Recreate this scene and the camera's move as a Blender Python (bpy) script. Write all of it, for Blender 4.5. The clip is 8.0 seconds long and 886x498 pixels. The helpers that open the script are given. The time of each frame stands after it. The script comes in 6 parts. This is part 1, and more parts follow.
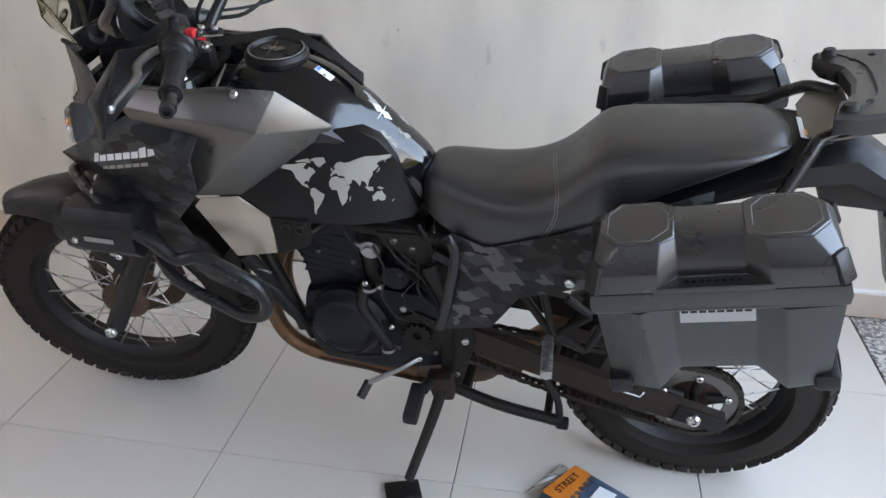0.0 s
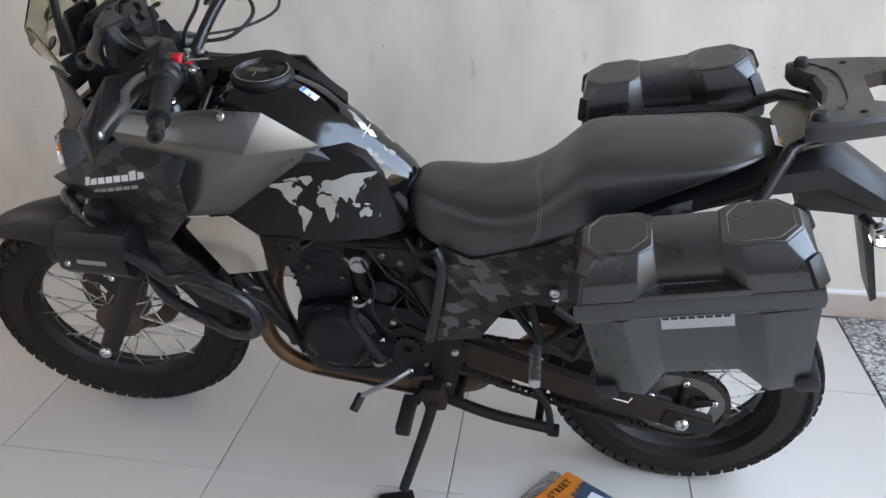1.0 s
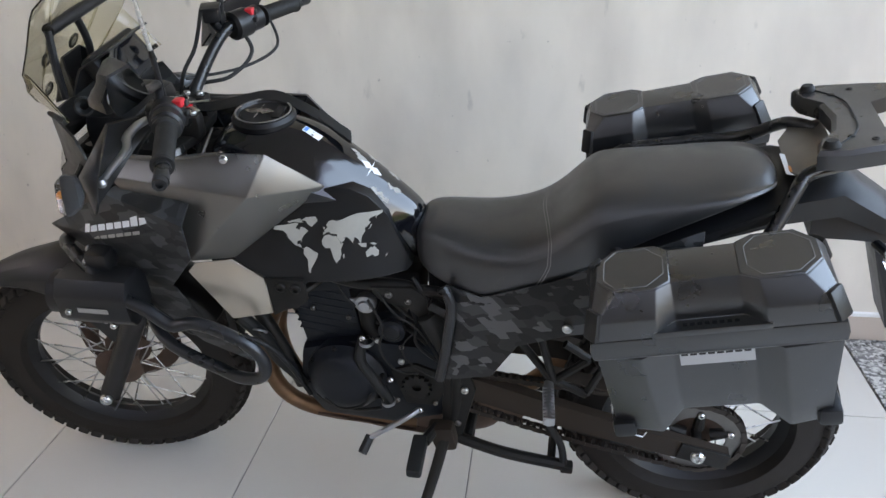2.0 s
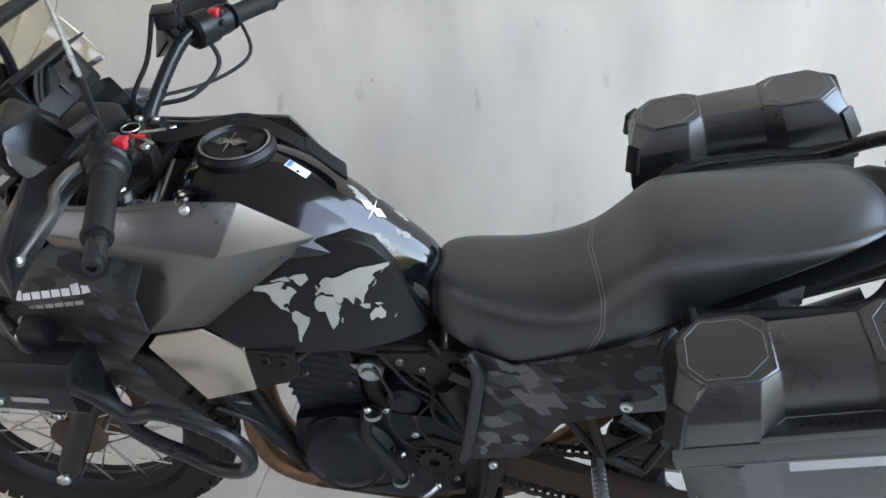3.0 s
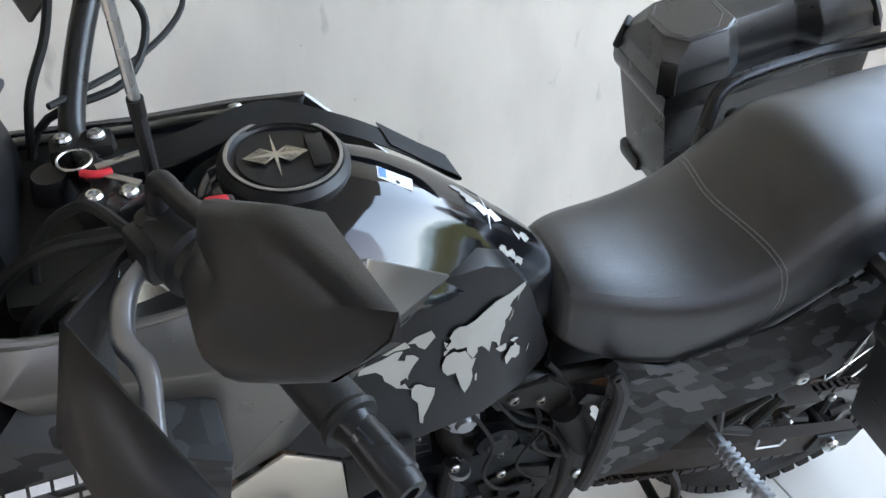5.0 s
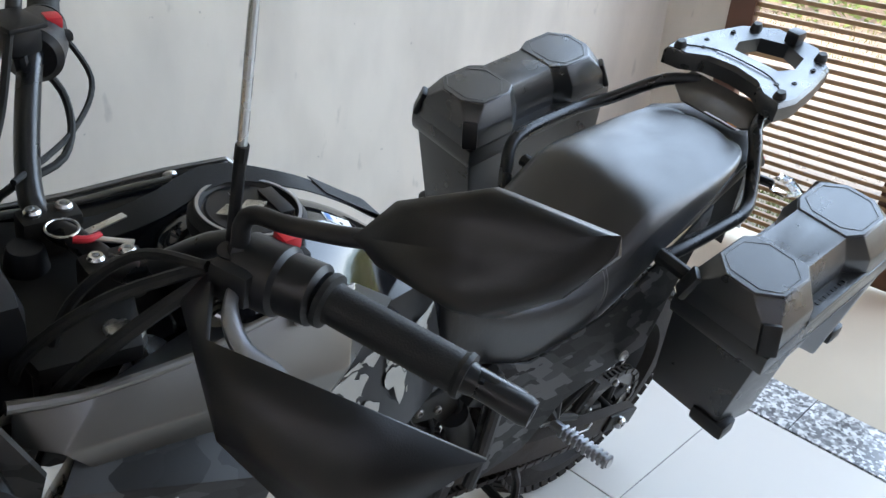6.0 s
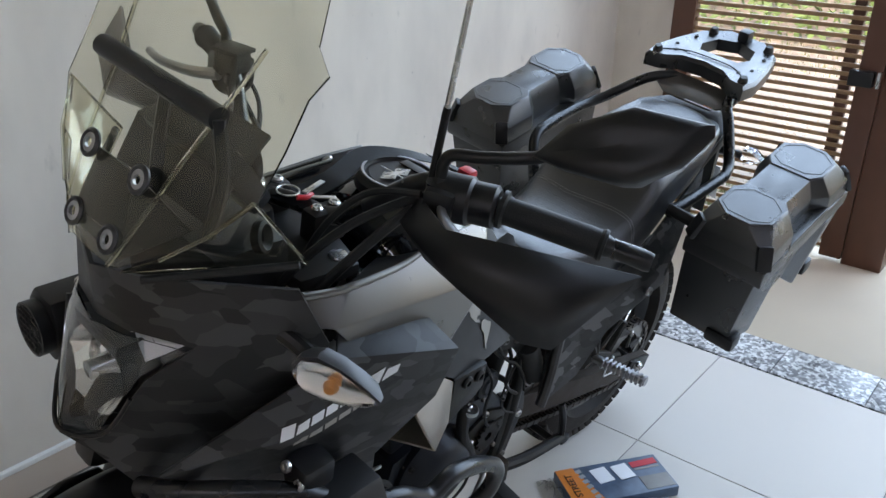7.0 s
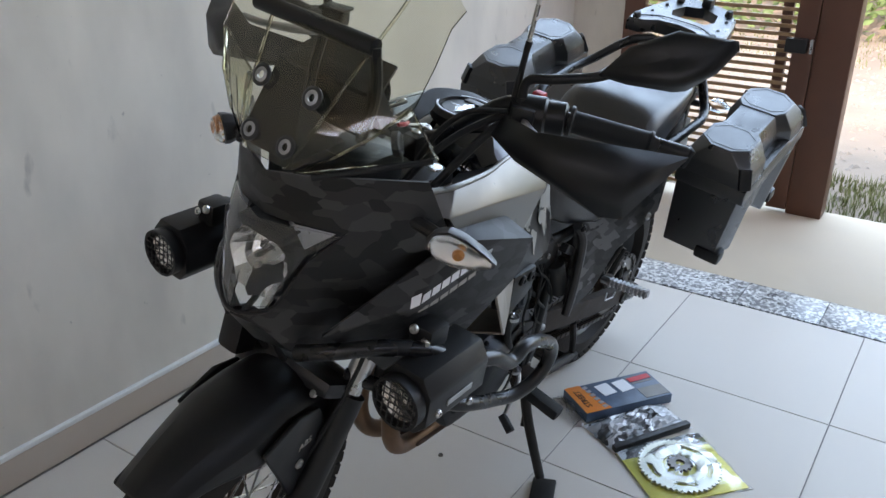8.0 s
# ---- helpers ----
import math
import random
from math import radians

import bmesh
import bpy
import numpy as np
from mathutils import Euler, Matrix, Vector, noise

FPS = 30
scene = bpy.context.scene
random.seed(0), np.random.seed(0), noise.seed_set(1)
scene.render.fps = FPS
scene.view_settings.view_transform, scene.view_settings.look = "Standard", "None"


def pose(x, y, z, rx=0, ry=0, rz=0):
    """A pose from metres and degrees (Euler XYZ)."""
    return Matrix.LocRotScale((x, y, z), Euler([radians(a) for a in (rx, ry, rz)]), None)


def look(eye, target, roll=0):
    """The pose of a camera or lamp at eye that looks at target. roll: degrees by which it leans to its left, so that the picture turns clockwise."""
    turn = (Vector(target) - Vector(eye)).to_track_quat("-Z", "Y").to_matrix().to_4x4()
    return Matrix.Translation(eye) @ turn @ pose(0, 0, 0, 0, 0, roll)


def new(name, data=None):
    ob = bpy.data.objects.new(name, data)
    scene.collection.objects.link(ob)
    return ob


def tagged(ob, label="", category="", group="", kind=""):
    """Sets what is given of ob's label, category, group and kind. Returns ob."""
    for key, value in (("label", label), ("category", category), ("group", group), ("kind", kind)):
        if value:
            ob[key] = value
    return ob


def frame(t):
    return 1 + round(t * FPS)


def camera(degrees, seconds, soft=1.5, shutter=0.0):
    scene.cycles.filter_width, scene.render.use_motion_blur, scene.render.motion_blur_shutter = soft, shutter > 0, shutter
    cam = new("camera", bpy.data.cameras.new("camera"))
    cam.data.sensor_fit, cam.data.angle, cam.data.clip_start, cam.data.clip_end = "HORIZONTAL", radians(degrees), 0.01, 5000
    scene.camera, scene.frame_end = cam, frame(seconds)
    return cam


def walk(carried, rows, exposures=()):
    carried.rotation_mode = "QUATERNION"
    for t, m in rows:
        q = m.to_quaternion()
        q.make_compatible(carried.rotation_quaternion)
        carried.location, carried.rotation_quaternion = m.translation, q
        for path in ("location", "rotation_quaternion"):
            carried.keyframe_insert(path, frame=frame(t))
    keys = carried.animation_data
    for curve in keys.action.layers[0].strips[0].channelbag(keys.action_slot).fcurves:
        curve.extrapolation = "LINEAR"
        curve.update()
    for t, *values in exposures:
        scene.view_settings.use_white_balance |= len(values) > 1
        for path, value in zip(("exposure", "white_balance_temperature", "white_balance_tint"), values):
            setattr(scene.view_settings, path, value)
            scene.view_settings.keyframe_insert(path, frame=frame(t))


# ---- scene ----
from mathutils.bvhtree import BVHTree

# The camera and its walk
cam = camera(56.6, 8.0)
PATH = [
    (0, (0.189, -1.542, 1.412), (-0.077, 0.229, 0.522), 1.7),
    (0.5, (0.201, -1.556, 1.42), (-0.052, 0.217, 0.529), 1.3),
    (1, (0.209, -1.564, 1.434), (-0.047, 0.219, 0.564), 0.4),
    (1.5, (0.212, -1.56, 1.454), (-0.042, 0.248, 0.637), -0.4),
    (1.7, (0.194, -1.562, 1.452), (-0.044, 0.255, 0.651), -0.6),
    (2.8, (0.111, -1.27, 1.431), (-0.13, 0.514, 0.558), -1.6),
    (3, (0.076, -1.186, 1.435), (-0.135, 0.603, 0.565), -2.4),
    (3.5, (-0.062, -1.041, 1.41), (-0.237, 0.718, 0.474), -2.3),
    (4, (-0.271, -0.899, 1.402), (-0.105, 0.781, 0.328), 0.6),
    (4.2, (-0.321, -0.876, 1.423), (-0.152, 0.791, 0.331), -0.1),
    (5.5, (-0.663, -0.626, 1.388), (0.388, 0.707, 0.331), 3.2),
    (6, (-0.833, -0.685, 1.412), (0.476, 0.525, 0.505), 4.9),
    (6.5, (-1.026, -0.745, 1.408), (0.35, 0.41, 0.528), 2.4),
    (7, (-1.247, -0.759, 1.424), (0.181, 0.384, 0.616), 1.2),
    (7.5, (-1.474, -0.751, 1.412), (0.042, 0.28, 0.612), -0.4),
    (8, (-1.631, -0.769, 1.402), (-0.111, 0.251, 0.595), 0.2),
]
walk(cam, [(t, look(eye, target, roll)) for t, eye, target, roll in PATH],
     exposures=[(0, 2.8, 9800, 26), (1.5, 2.75, 9800, 26), (3, 3.0, 9500, 24), (4, 3.1, 9300, 24), (5.5, 3.05, 9600, 23), (6, 2.7, 9400, 23), (6.5, 2.5, 9300, 23), (8, 2.35, 9300, 24)])

# Daylight: sky and a soft sun through the open gate end and the open yard side
world = bpy.data.worlds.new("world")
scene.world = world
world.use_nodes = True
wn = world.node_tree.nodes
sky = wn.new("ShaderNodeTexSky")
sky.sky_type, sky.sun_disc = "NISHITA", False
sky.sun_elevation, sky.sun_rotation, sky.dust_density = radians(55), radians(262), 0.8
wn["Background"].inputs["Strength"].default_value = 0.26
world.node_tree.links.new(sky.outputs[0], wn["Background"].inputs["Color"])
sun = new("sun", bpy.data.lights.new("sun", "SUN"))
sun.data.energy, sun.data.angle, sun.data.color = 0.8, radians(12), (1, 0.95, 0.87)
sun.matrix_world = look((-5.68, -0.8, 8.19), (0, 0, 0))
# added area lamp, standing in for bright sky over the gate
sky_lamp = new("sky_stand_in", bpy.data.lights.new("sky_stand_in", "AREA"))
sky_lamp.data.shape, sky_lamp.data.size, sky_lamp.data.size_y = "RECTANGLE", 12.0, 6.0
sky_lamp.data.energy, sky_lamp.data.color = 215, (0.3, 0.62, 1.0)
sky_lamp.matrix_world = look((5.0, 1.1, 4.3), (0, 0.9, 1.6))


# ---- materials ----
def mat(name, color, rough=0.5, metal=0.0, var=0.15, scale=18.0, bump=0.0, grain=300.0, coat=0.0, spec=0.5):
    """A surface with stains at one scale and grain at another."""
    m = bpy.data.materials.new(name)
    m.use_nodes = True
    nt = m.node_tree
    b = nt.nodes["Principled BSDF"]
    b.inputs["Metallic"].default_value = metal
    b.inputs["Coat Weight"].default_value = coat
    b.inputs["Specular IOR Level"].default_value = spec
    tc = nt.nodes.new("ShaderNodeTexCoord")
    n1, n2 = nt.nodes.new("ShaderNodeTexNoise"), nt.nodes.new("ShaderNodeTexNoise")
    n1.inputs["Scale"].default_value, n1.inputs["Detail"].default_value = scale, 5
    n2.inputs["Scale"].default_value, n2.inputs["Detail"].default_value = grain, 3
    mix = nt.nodes.new("ShaderNodeMix")
    mix.data_type = "RGBA"
    c = Vector(color)
    mix.inputs["A"].default_value = (*(c * (1 - var)), 1)
    mix.inputs["B"].default_value = (*(c * (1 + var)), 1)
    ro = nt.nodes.new("ShaderNodeMapRange")
    ro.inputs["From Min"].default_value, ro.inputs["From Max"].default_value = 0.3, 0.7
    ro.inputs["To Min"].default_value, ro.inputs["To Max"].default_value = max(rough - 0.07, 0.02), min(rough + 0.07, 1)
    ln = nt.links.new
    ln(tc.outputs["Object"], n1.inputs["Vector"]), ln(tc.outputs["Object"], n2.inputs["Vector"])
    ln(n1.outputs["Fac"], mix.inputs["Factor"]), ln(mix.outputs["Result"], b.inputs["Base Color"])
    ln(n1.outputs["Fac"], ro.inputs["Value"]), ln(ro.outputs["Result"], b.inputs["Roughness"])
    if bump:
        bp = nt.nodes.new("ShaderNodeBump")
        bp.inputs["Strength"].default_value, bp.inputs["Distance"].default_value = bump, 0.002
        ln(n2.outputs["Fac"], bp.inputs["Height"]), ln(bp.outputs["Normal"], b.inputs["Normal"])
    return m


def camo_mat(name, tones, scale=16.0, rough=0.5):
    """Angular patches of several greys, each patch one tone."""
    m = mat(name, (0.05, 0.05, 0.05), rough, bump=0.05, spec=0.35)
    nt = m.node_tree
    b, ln = nt.nodes["Principled BSDF"], nt.links.new
    tc = nt.nodes.new("ShaderNodeTexCoord")
    mp = nt.nodes.new("ShaderNodeMapping")
    mp.inputs["Scale"].default_value, mp.inputs["Rotation"].default_value = (0.7, 0.7, 1.3), (0.3, 0.5, 0.2)
    warp = nt.nodes.new("ShaderNodeTexNoise")
    warp.inputs["Scale"].default_value = 9
    add = nt.nodes.new("ShaderNodeVectorMath")
    add.operation = "MULTIPLY_ADD"
    add.inputs[1].default_value = (0.018, 0.018, 0.018)
    vo = nt.nodes.new("ShaderNodeTexVoronoi")
    vo.distance = "CHEBYCHEV"
    vo.inputs["Scale"].default_value = scale
    ramp = nt.nodes.new("ShaderNodeValToRGB")
    ramp.color_ramp.interpolation = "CONSTANT"
    el = ramp.color_ramp.elements
    while len(el) < len(tones):
        el.new(0.5)
    for i, v in enumerate(tones):
        el[i].position = i / len(tones)
        el[i].color = (v * 0.97, v, v * 1.03, 1)
    sep = nt.nodes.new("ShaderNodeSeparateColor")
    ln(tc.outputs["Object"], mp.inputs["Vector"]), ln(tc.outputs["Object"], warp.inputs["Vector"])
    ln(warp.outputs["Color"], add.inputs[0]), ln(mp.outputs["Vector"], add.inputs[2])
    ln(add.outputs["Vector"], vo.inputs["Vector"]), ln(vo.outputs["Color"], sep.inputs["Color"])
    ln(sep.outputs["Red"], ramp.inputs["Fac"]), ln(ramp.outputs["Color"], b.inputs["Base Color"])
    return m


def glass_mat(name, color=(1, 1, 1), rough=0.02, ior=1.45):
    m = bpy.data.materials.new(name)
    m.use_nodes = True
    b = m.node_tree.nodes["Principled BSDF"]
    b.inputs["Transmission Weight"].default_value = 1
    b.inputs["Base Color"].default_value = (*color, 1)
    b.inputs["Roughness"].default_value, b.inputs["IOR"].default_value = rough, ior
    return m


BLACK = mat("black_plastic", (0.007, 0.007, 0.008), 0.4, spec=0.38, bump=0.08, grain=700)
TEXTURED = mat("textured_black_plastic", (0.0065, 0.007, 0.008), 0.32, spec=0.95, bump=0.14, grain=1200, var=0.2)
RUBBER = mat("rubber", (0.009, 0.009, 0.009), 0.6, spec=0.35, bump=0.2, grain=500, var=0.3)
TYRE = mat("dusty_tyre_rubber", (0.015, 0.011, 0.009), 0.75, spec=0.3, bump=0.3, grain=300, var=0.45, scale=14)

def seat_mat():
    """Vinyl with fine perforations over the front part only."""
    m = mat("seat_vinyl", (0.008, 0.0088, 0.0105), 0.38, spec=1.0, bump=0.18, grain=900, var=0.12)
    nt = m.node_tree
    ln = nt.links.new
    b = nt.nodes["Principled BSDF"]
    tc, vo = nt.nodes.new("ShaderNodeTexCoord"), nt.nodes.new("ShaderNodeTexVoronoi")
    vo.inputs["Scale"].default_value, vo.inputs["Randomness"].default_value = 170, 0.0
    sep = nt.nodes.new("ShaderNodeSeparateXYZ")
    front, dot, both_ = (nt.nodes.new("ShaderNodeMath") for _ in range(3))
    front.operation, front.inputs[1].default_value = "LESS_THAN", 0.36
    dot.operation, dot.inputs[1].default_value = "LESS_THAN", 0.3
    both_.operation = "MULTIPLY"
    bp = nt.nodes.new("ShaderNodeBump")
    bp.invert = True
    bp.inputs["Strength"].default_value, bp.inputs["Distance"].default_value = 0.6, 0.0012
    ln(tc.outputs["Object"], vo.inputs["Vector"]), ln(tc.outputs["Object"], sep.inputs["Vector"])
    ln(sep.outputs["X"], front.inputs[0]), ln(vo.outputs["Distance"], dot.inputs[0])
    ln(front.outputs[0], both_.inputs[0]), ln(dot.outputs[0], both_.inputs[1])
    ln(both_.outputs[0], bp.inputs["Height"])
    ln(b.inputs["Normal"].links[0].from_socket, bp.inputs["Normal"])
    ln(bp.outputs["Normal"], b.inputs["Normal"])
    return m


VINYL = seat_mat()
GLOSS = mat("gloss_black_paint", (0.003, 0.0035, 0.005), 0.09, var=0.1, coat=0.25)
# Brightened copy of the matte grey paint: floor glow put into the colour
SILVER_LIT = mat("lit_grey_paint", (0.42, 0.36, 0.3), 0.34, metal=0.85, var=0.06)
SILVER = mat("matte_grey_paint", (0.18, 0.172, 0.16), 0.33, metal=0.85, var=0.06)
PODGREY = mat("grey_signal_plastic", (0.06, 0.062, 0.066), 0.4, metal=0.4, var=0.08)
DARKGREY = mat("matte_dark_grey_paint", (0.03, 0.03, 0.031), 0.42, metal=0.3, var=0.08)
MAPBLACK = mat("satin_black_film", (0.006, 0.006, 0.0065), 0.35, var=0.1, spec=0.3)
DECAL = mat("grey_decal", (0.3, 0.285, 0.255), 0.5, var=0.12, scale=60)
WHITE = mat("white_decal", (0.75, 0.76, 0.77), 0.5, var=0.05)
CAMO = camo_mat("grey_camouflage", (0.008, 0.022, 0.05, 0.1, 0.012, 0.034), 40)
# Same camouflage as CAMO, with the side fairings' shade put into darker tones
CAMO_DIM = camo_mat("dimmed_camouflage", (0.008, 0.016, 0.03, 0.055, 0.011, 0.022), 36)
CAMODARK = camo_mat("dark_camouflage", (0.006, 0.016, 0.03, 0.044, 0.009, 0.022), 28, 0.4)
METAL = mat("dark_frame_metal", (0.012, 0.0105, 0.0095), 0.5, metal=0.3, spec=0.35, bump=0.1, var=0.35)
THREAD = mat("grey_seat_thread", (0.14, 0.14, 0.14), 0.5, var=0.1)
TUBE = mat("powder_coated_tube", (0.012, 0.0125, 0.014), 0.3, metal=0.2, bump=0.06, grain=800)
ENGINE = mat("engine_case", (0.007, 0.009, 0.013), 0.42, metal=0.3, spec=0.35, bump=0.12, var=0.35, scale=25)
RUST = mat("rusty_header_pipe", (0.2, 0.11, 0.065), 0.45, metal=0.8, bump=0.15, var=0.6, scale=22)
BROWN = mat("dirty_brown_metal", (0.1, 0.06, 0.045), 0.7, metal=0.3, bump=0.25, var=0.6, scale=30)
WORN = mat("worn_sprocket_steel", (0.16, 0.15, 0.14), 0.4, metal=0.8, var=0.3, scale=30)
STEEL = mat("steel", (0.55, 0.55, 0.54), 0.28, metal=1, var=0.12, bump=0.03)
ALU = mat("brushed_aluminium", (0.42, 0.42, 0.43), 0.42, metal=1, var=0.1, bump=0.05)
CHAIN = mat("oily_chain", (0.05, 0.04, 0.035), 0.45, metal=0.8, var=0.5, scale=80)
RED = mat("red_plastic", (0.6, 0.02, 0.03), 0.4)
SMOKE = glass_mat("smoked_windshield", (0.86, 0.83, 0.7), 0.0)
CLEAR = glass_mat("clear_lens", (0.95, 0.96, 0.96))
REFLECT = mat("chromed_reflector", (0.93, 0.93, 0.92), 0.2, metal=1, var=0.05)
AMBER = mat("amber_bulb", (0.8, 0.28, 0.06), 0.3)
MIRROR = mat("mirror_glass", (0.5, 0.52, 0.53), 0.05, metal=1, var=0.0)
DUSTYBLACK = mat("dusty_black_swingarm", (0.024, 0.015, 0.01), 0.6, spec=0.3, bump=0.12, var=0.4, scale=20)


# ---- building helpers ----
def part(name, bm, material, parent=None, label="", smooth=30):
    """Links a bmesh as one object under a thing or a part. smooth: faces that meet at less than so many degrees are shaded as one."""
    me = bpy.data.meshes.new(name)
    bmesh.ops.recalc_face_normals(bm, faces=bm.faces)
    if smooth:
        for f in bm.faces:
            f.smooth = True
        for e in bm.edges:
            if len(e.link_faces) == 2 and e.calc_face_angle(0) > radians(smooth):
                e.smooth = False
    bm.to_mesh(me)
    bm.free()
    me.materials.append(material)
    ob = new(name, me)
    if parent:
        ob.parent = parent
    if label:
        tagged(ob, label)
    return ob


def bevel(bm, w, seg=2, angle=25):
    es = [e for e in bm.edges if len(e.link_faces) == 2 and e.calc_face_angle(0) > radians(angle)]
    bmesh.ops.bevel(bm, geom=es, offset=w, segments=seg, profile=0.6, affect="EDGES", clamp_overlap=True)
    return bm


def box(size, centre=(0, 0, 0), rot=None, bev=0.0, seg=2):
    bm = bmesh.new()
    bmesh.ops.create_cube(bm, size=1)
    bmesh.ops.scale(bm, vec=size, verts=bm.verts)
    if bev:
        bevel(bm, bev, seg)
    bmesh.ops.transform(bm, matrix=Matrix.Translation(centre) @ (rot or Matrix()), verts=bm.verts)
    return bm


def prism(poly, y0, y1, bev=0.0, axis="y", seg=2):
    """A flat outline in the plane across an axis, with thickness from y0 to y1."""
    def at(u, v, w):
        return {"y": (u, w, v), "x": (w, u, v), "z": (u, v, w)}[axis]
    bm = bmesh.new()
    a = [bm.verts.new(at(u, v, y0)) for u, v in poly]
    b = [bm.verts.new(at(u, v, y1)) for u, v in poly]
    bm.faces.new(a)
    bm.faces.new(b[::-1])
    for i in range(len(poly)):
        j = (i + 1) % len(poly)
        bm.faces.new((a[i], b[i], b[j], a[j]))
    bmesh.ops.recalc_face_normals(bm, faces=bm.faces)
    if bev:
        bevel(bm, bev, seg)
    return bm


def spline(pts, n=8, closed=False):
    """Points on a smooth curve through pts."""
    p = [Vector(q) for q in pts]
    out, k = [], len(p)
    for i in range(k if closed else k - 1):
        if closed:
            a, b, c, d = p[i - 1], p[i], p[(i + 1) % k], p[(i + 2) % k]
        else:
            a, b, c, d = p[max(i - 1, 0)], p[i], p[i + 1], p[min(i + 2, k - 1)]
        for s in range(n):
            t = s / n
            out.append(0.5 * ((2 * b) + (c - a) * t + (2 * a - 5 * b + 4 * c - d) * t * t + (3 * b - a - 3 * c + d) * t ** 3))
    if not closed:
        out.append(p[-1])
    return out


def tube(pts, r, seg=12, n=6, closed=False, smooth=True, bm=None):
    """A round bar along a curve; r: one radius, or one for each end."""
    bm = bm or bmesh.new()
    c = spline(pts, n, closed) if smooth else [Vector(q) for q in pts]
    r0, r1 = (r, r) if isinstance(r, (int, float)) else r
    k = len(c)
    up, rings = None, []
    for i, q in enumerate(c):
        d = (c[(i + 1) % k] - c[i - 1]) if closed else (c[min(i + 1, k - 1)] - c[max(i - 1, 0)])
        d.normalize()
        if up is None:
            up = d.orthogonal().normalized()
        up = (up - d * up.dot(d)).normalized()
        side = d.cross(up)
        rr = r0 + (r1 - r0) * i / max(k - 1, 1)
        rings.append([bm.verts.new(q + (up * math.cos(a) + side * math.sin(a)) * rr) for a in (2 * math.pi * j / seg for j in range(seg))])
    for i in range(k if closed else k - 1):
        a, b = rings[i], rings[(i + 1) % k]
        for j in range(seg):
            bm.faces.new((a[j], a[(j + 1) % seg], b[(j + 1) % seg], b[j]))
    if not closed:
        bm.faces.new(rings[0][::-1])
        bm.faces.new(rings[-1])
    return bm


def loft(rings, cap=True, closed=True, bm=None):
    """A skin over rings of points, one after another."""
    bm = bm or bmesh.new()
    vs = [[bm.verts.new(p) for p in r] for r in rings]
    m = len(rings[0])
    for a, b in zip(vs, vs[1:]):
        for j in range(m if closed else m - 1):
            bm.faces.new((a[j], a[(j + 1) % m], b[(j + 1) % m], b[j]))
    if cap:
        bm.faces.new(vs[0][::-1])
        bm.faces.new(vs[-1])
    bmesh.ops.recalc_face_normals(bm, faces=bm.faces)
    return bm


def lathe(profile, centre=(0, 0, 0), axis="y", seg=48, turn=None, closed=True):
    """A turned form: profile of (radius, along the axis)."""
    bm = bmesh.new()
    rings = []
    for i in range(seg):
        a = 2 * math.pi * i / seg
        ring = []
        for r, w in profile:
            p = {"y": (r * math.cos(a), w, r * math.sin(a)), "z": (r * math.cos(a), r * math.sin(a), w), "x": (w, r * math.cos(a), r * math.sin(a))}[axis]
            ring.append(bm.verts.new(p))
        rings.append(ring)
    k = len(profile)
    for i in range(seg):
        a, b = rings[i], rings[(i + 1) % seg]
        for j in range(k if closed else k - 1):
            bm.faces.new((a[j], a[(j + 1) % k], b[(j + 1) % k], b[j]))
    bmesh.ops.remove_doubles(bm, verts=bm.verts, dist=1e-6)
    bmesh.ops.transform(bm, matrix=Matrix.Translation(centre) @ (turn or Matrix()), verts=bm.verts)
    return bm


def facets(verts, faces, thick=0.004, bev=0.0):
    """A panel of flat facets with thickness."""
    bm = bmesh.new()
    vs = [bm.verts.new(v) for v in verts]
    for f in faces:
        bm.faces.new([vs[i] for i in f])
    bmesh.ops.recalc_face_normals(bm, faces=bm.faces)
    if thick:
        bmesh.ops.solidify(bm, geom=list(bm.faces), thickness=thick)
    if bev:
        bevel(bm, bev, 2, 12)
    return bm


def middle(z):
    """The bodywork leans a little further than the wheels: its middle plane at height z."""
    return -0.057 * max(0.0, z - 0.3)


def flip(bm, lean=True):
    """The mirror image across the vehicle's middle plane."""
    for v in bm.verts:
        v.co.y = -v.co.y + (2 * middle(v.co.z) if lean else 0)
    bmesh.ops.reverse_faces(bm, faces=bm.faces)
    return bm


def both(f, name, material, parent, label="", lean=True):
    """A part on either side: f builds the one at negative y."""
    return part(name, f(), material, parent, label), part(name, flip(f(), lean), material, parent, label)


def subdivide_smooth(ob, levels=2):
    s = ob.modifiers.new("smooth", "SUBSURF")
    s.levels = s.render_levels = levels
    return ob


def bolt(centre, axis=(0, -1, 0), r=0.008, h=0.006):
    """A screw head with a socket."""
    d = Vector(axis).normalized()
    bm = lathe([(0, 0), (r, 0), (r, h * 0.6), (r * 0.75, h), (r * 0.45, h), (r * 0.45, h * 0.45), (0, h * 0.45)], axis="z", seg=14, closed=False)
    bmesh.ops.transform(bm, matrix=Matrix.Translation(centre) @ d.to_track_quat("Z", "Y").to_matrix().to_4x4(), verts=bm.verts)
    return bm


def join(*bms):
    """Several forms of one part in one mesh."""
    out = bmesh.new()
    for b in bms:
        me = bpy.data.meshes.new("piece")
        b.to_mesh(me)
        b.free()
        out.from_mesh(me)
        bpy.data.meshes.remove(me)
    return out


# ---- the place: carport with a tiled floor, one plastered wall, a slatted gate ----
WALL_Y, TILE = 1.067, 0.60


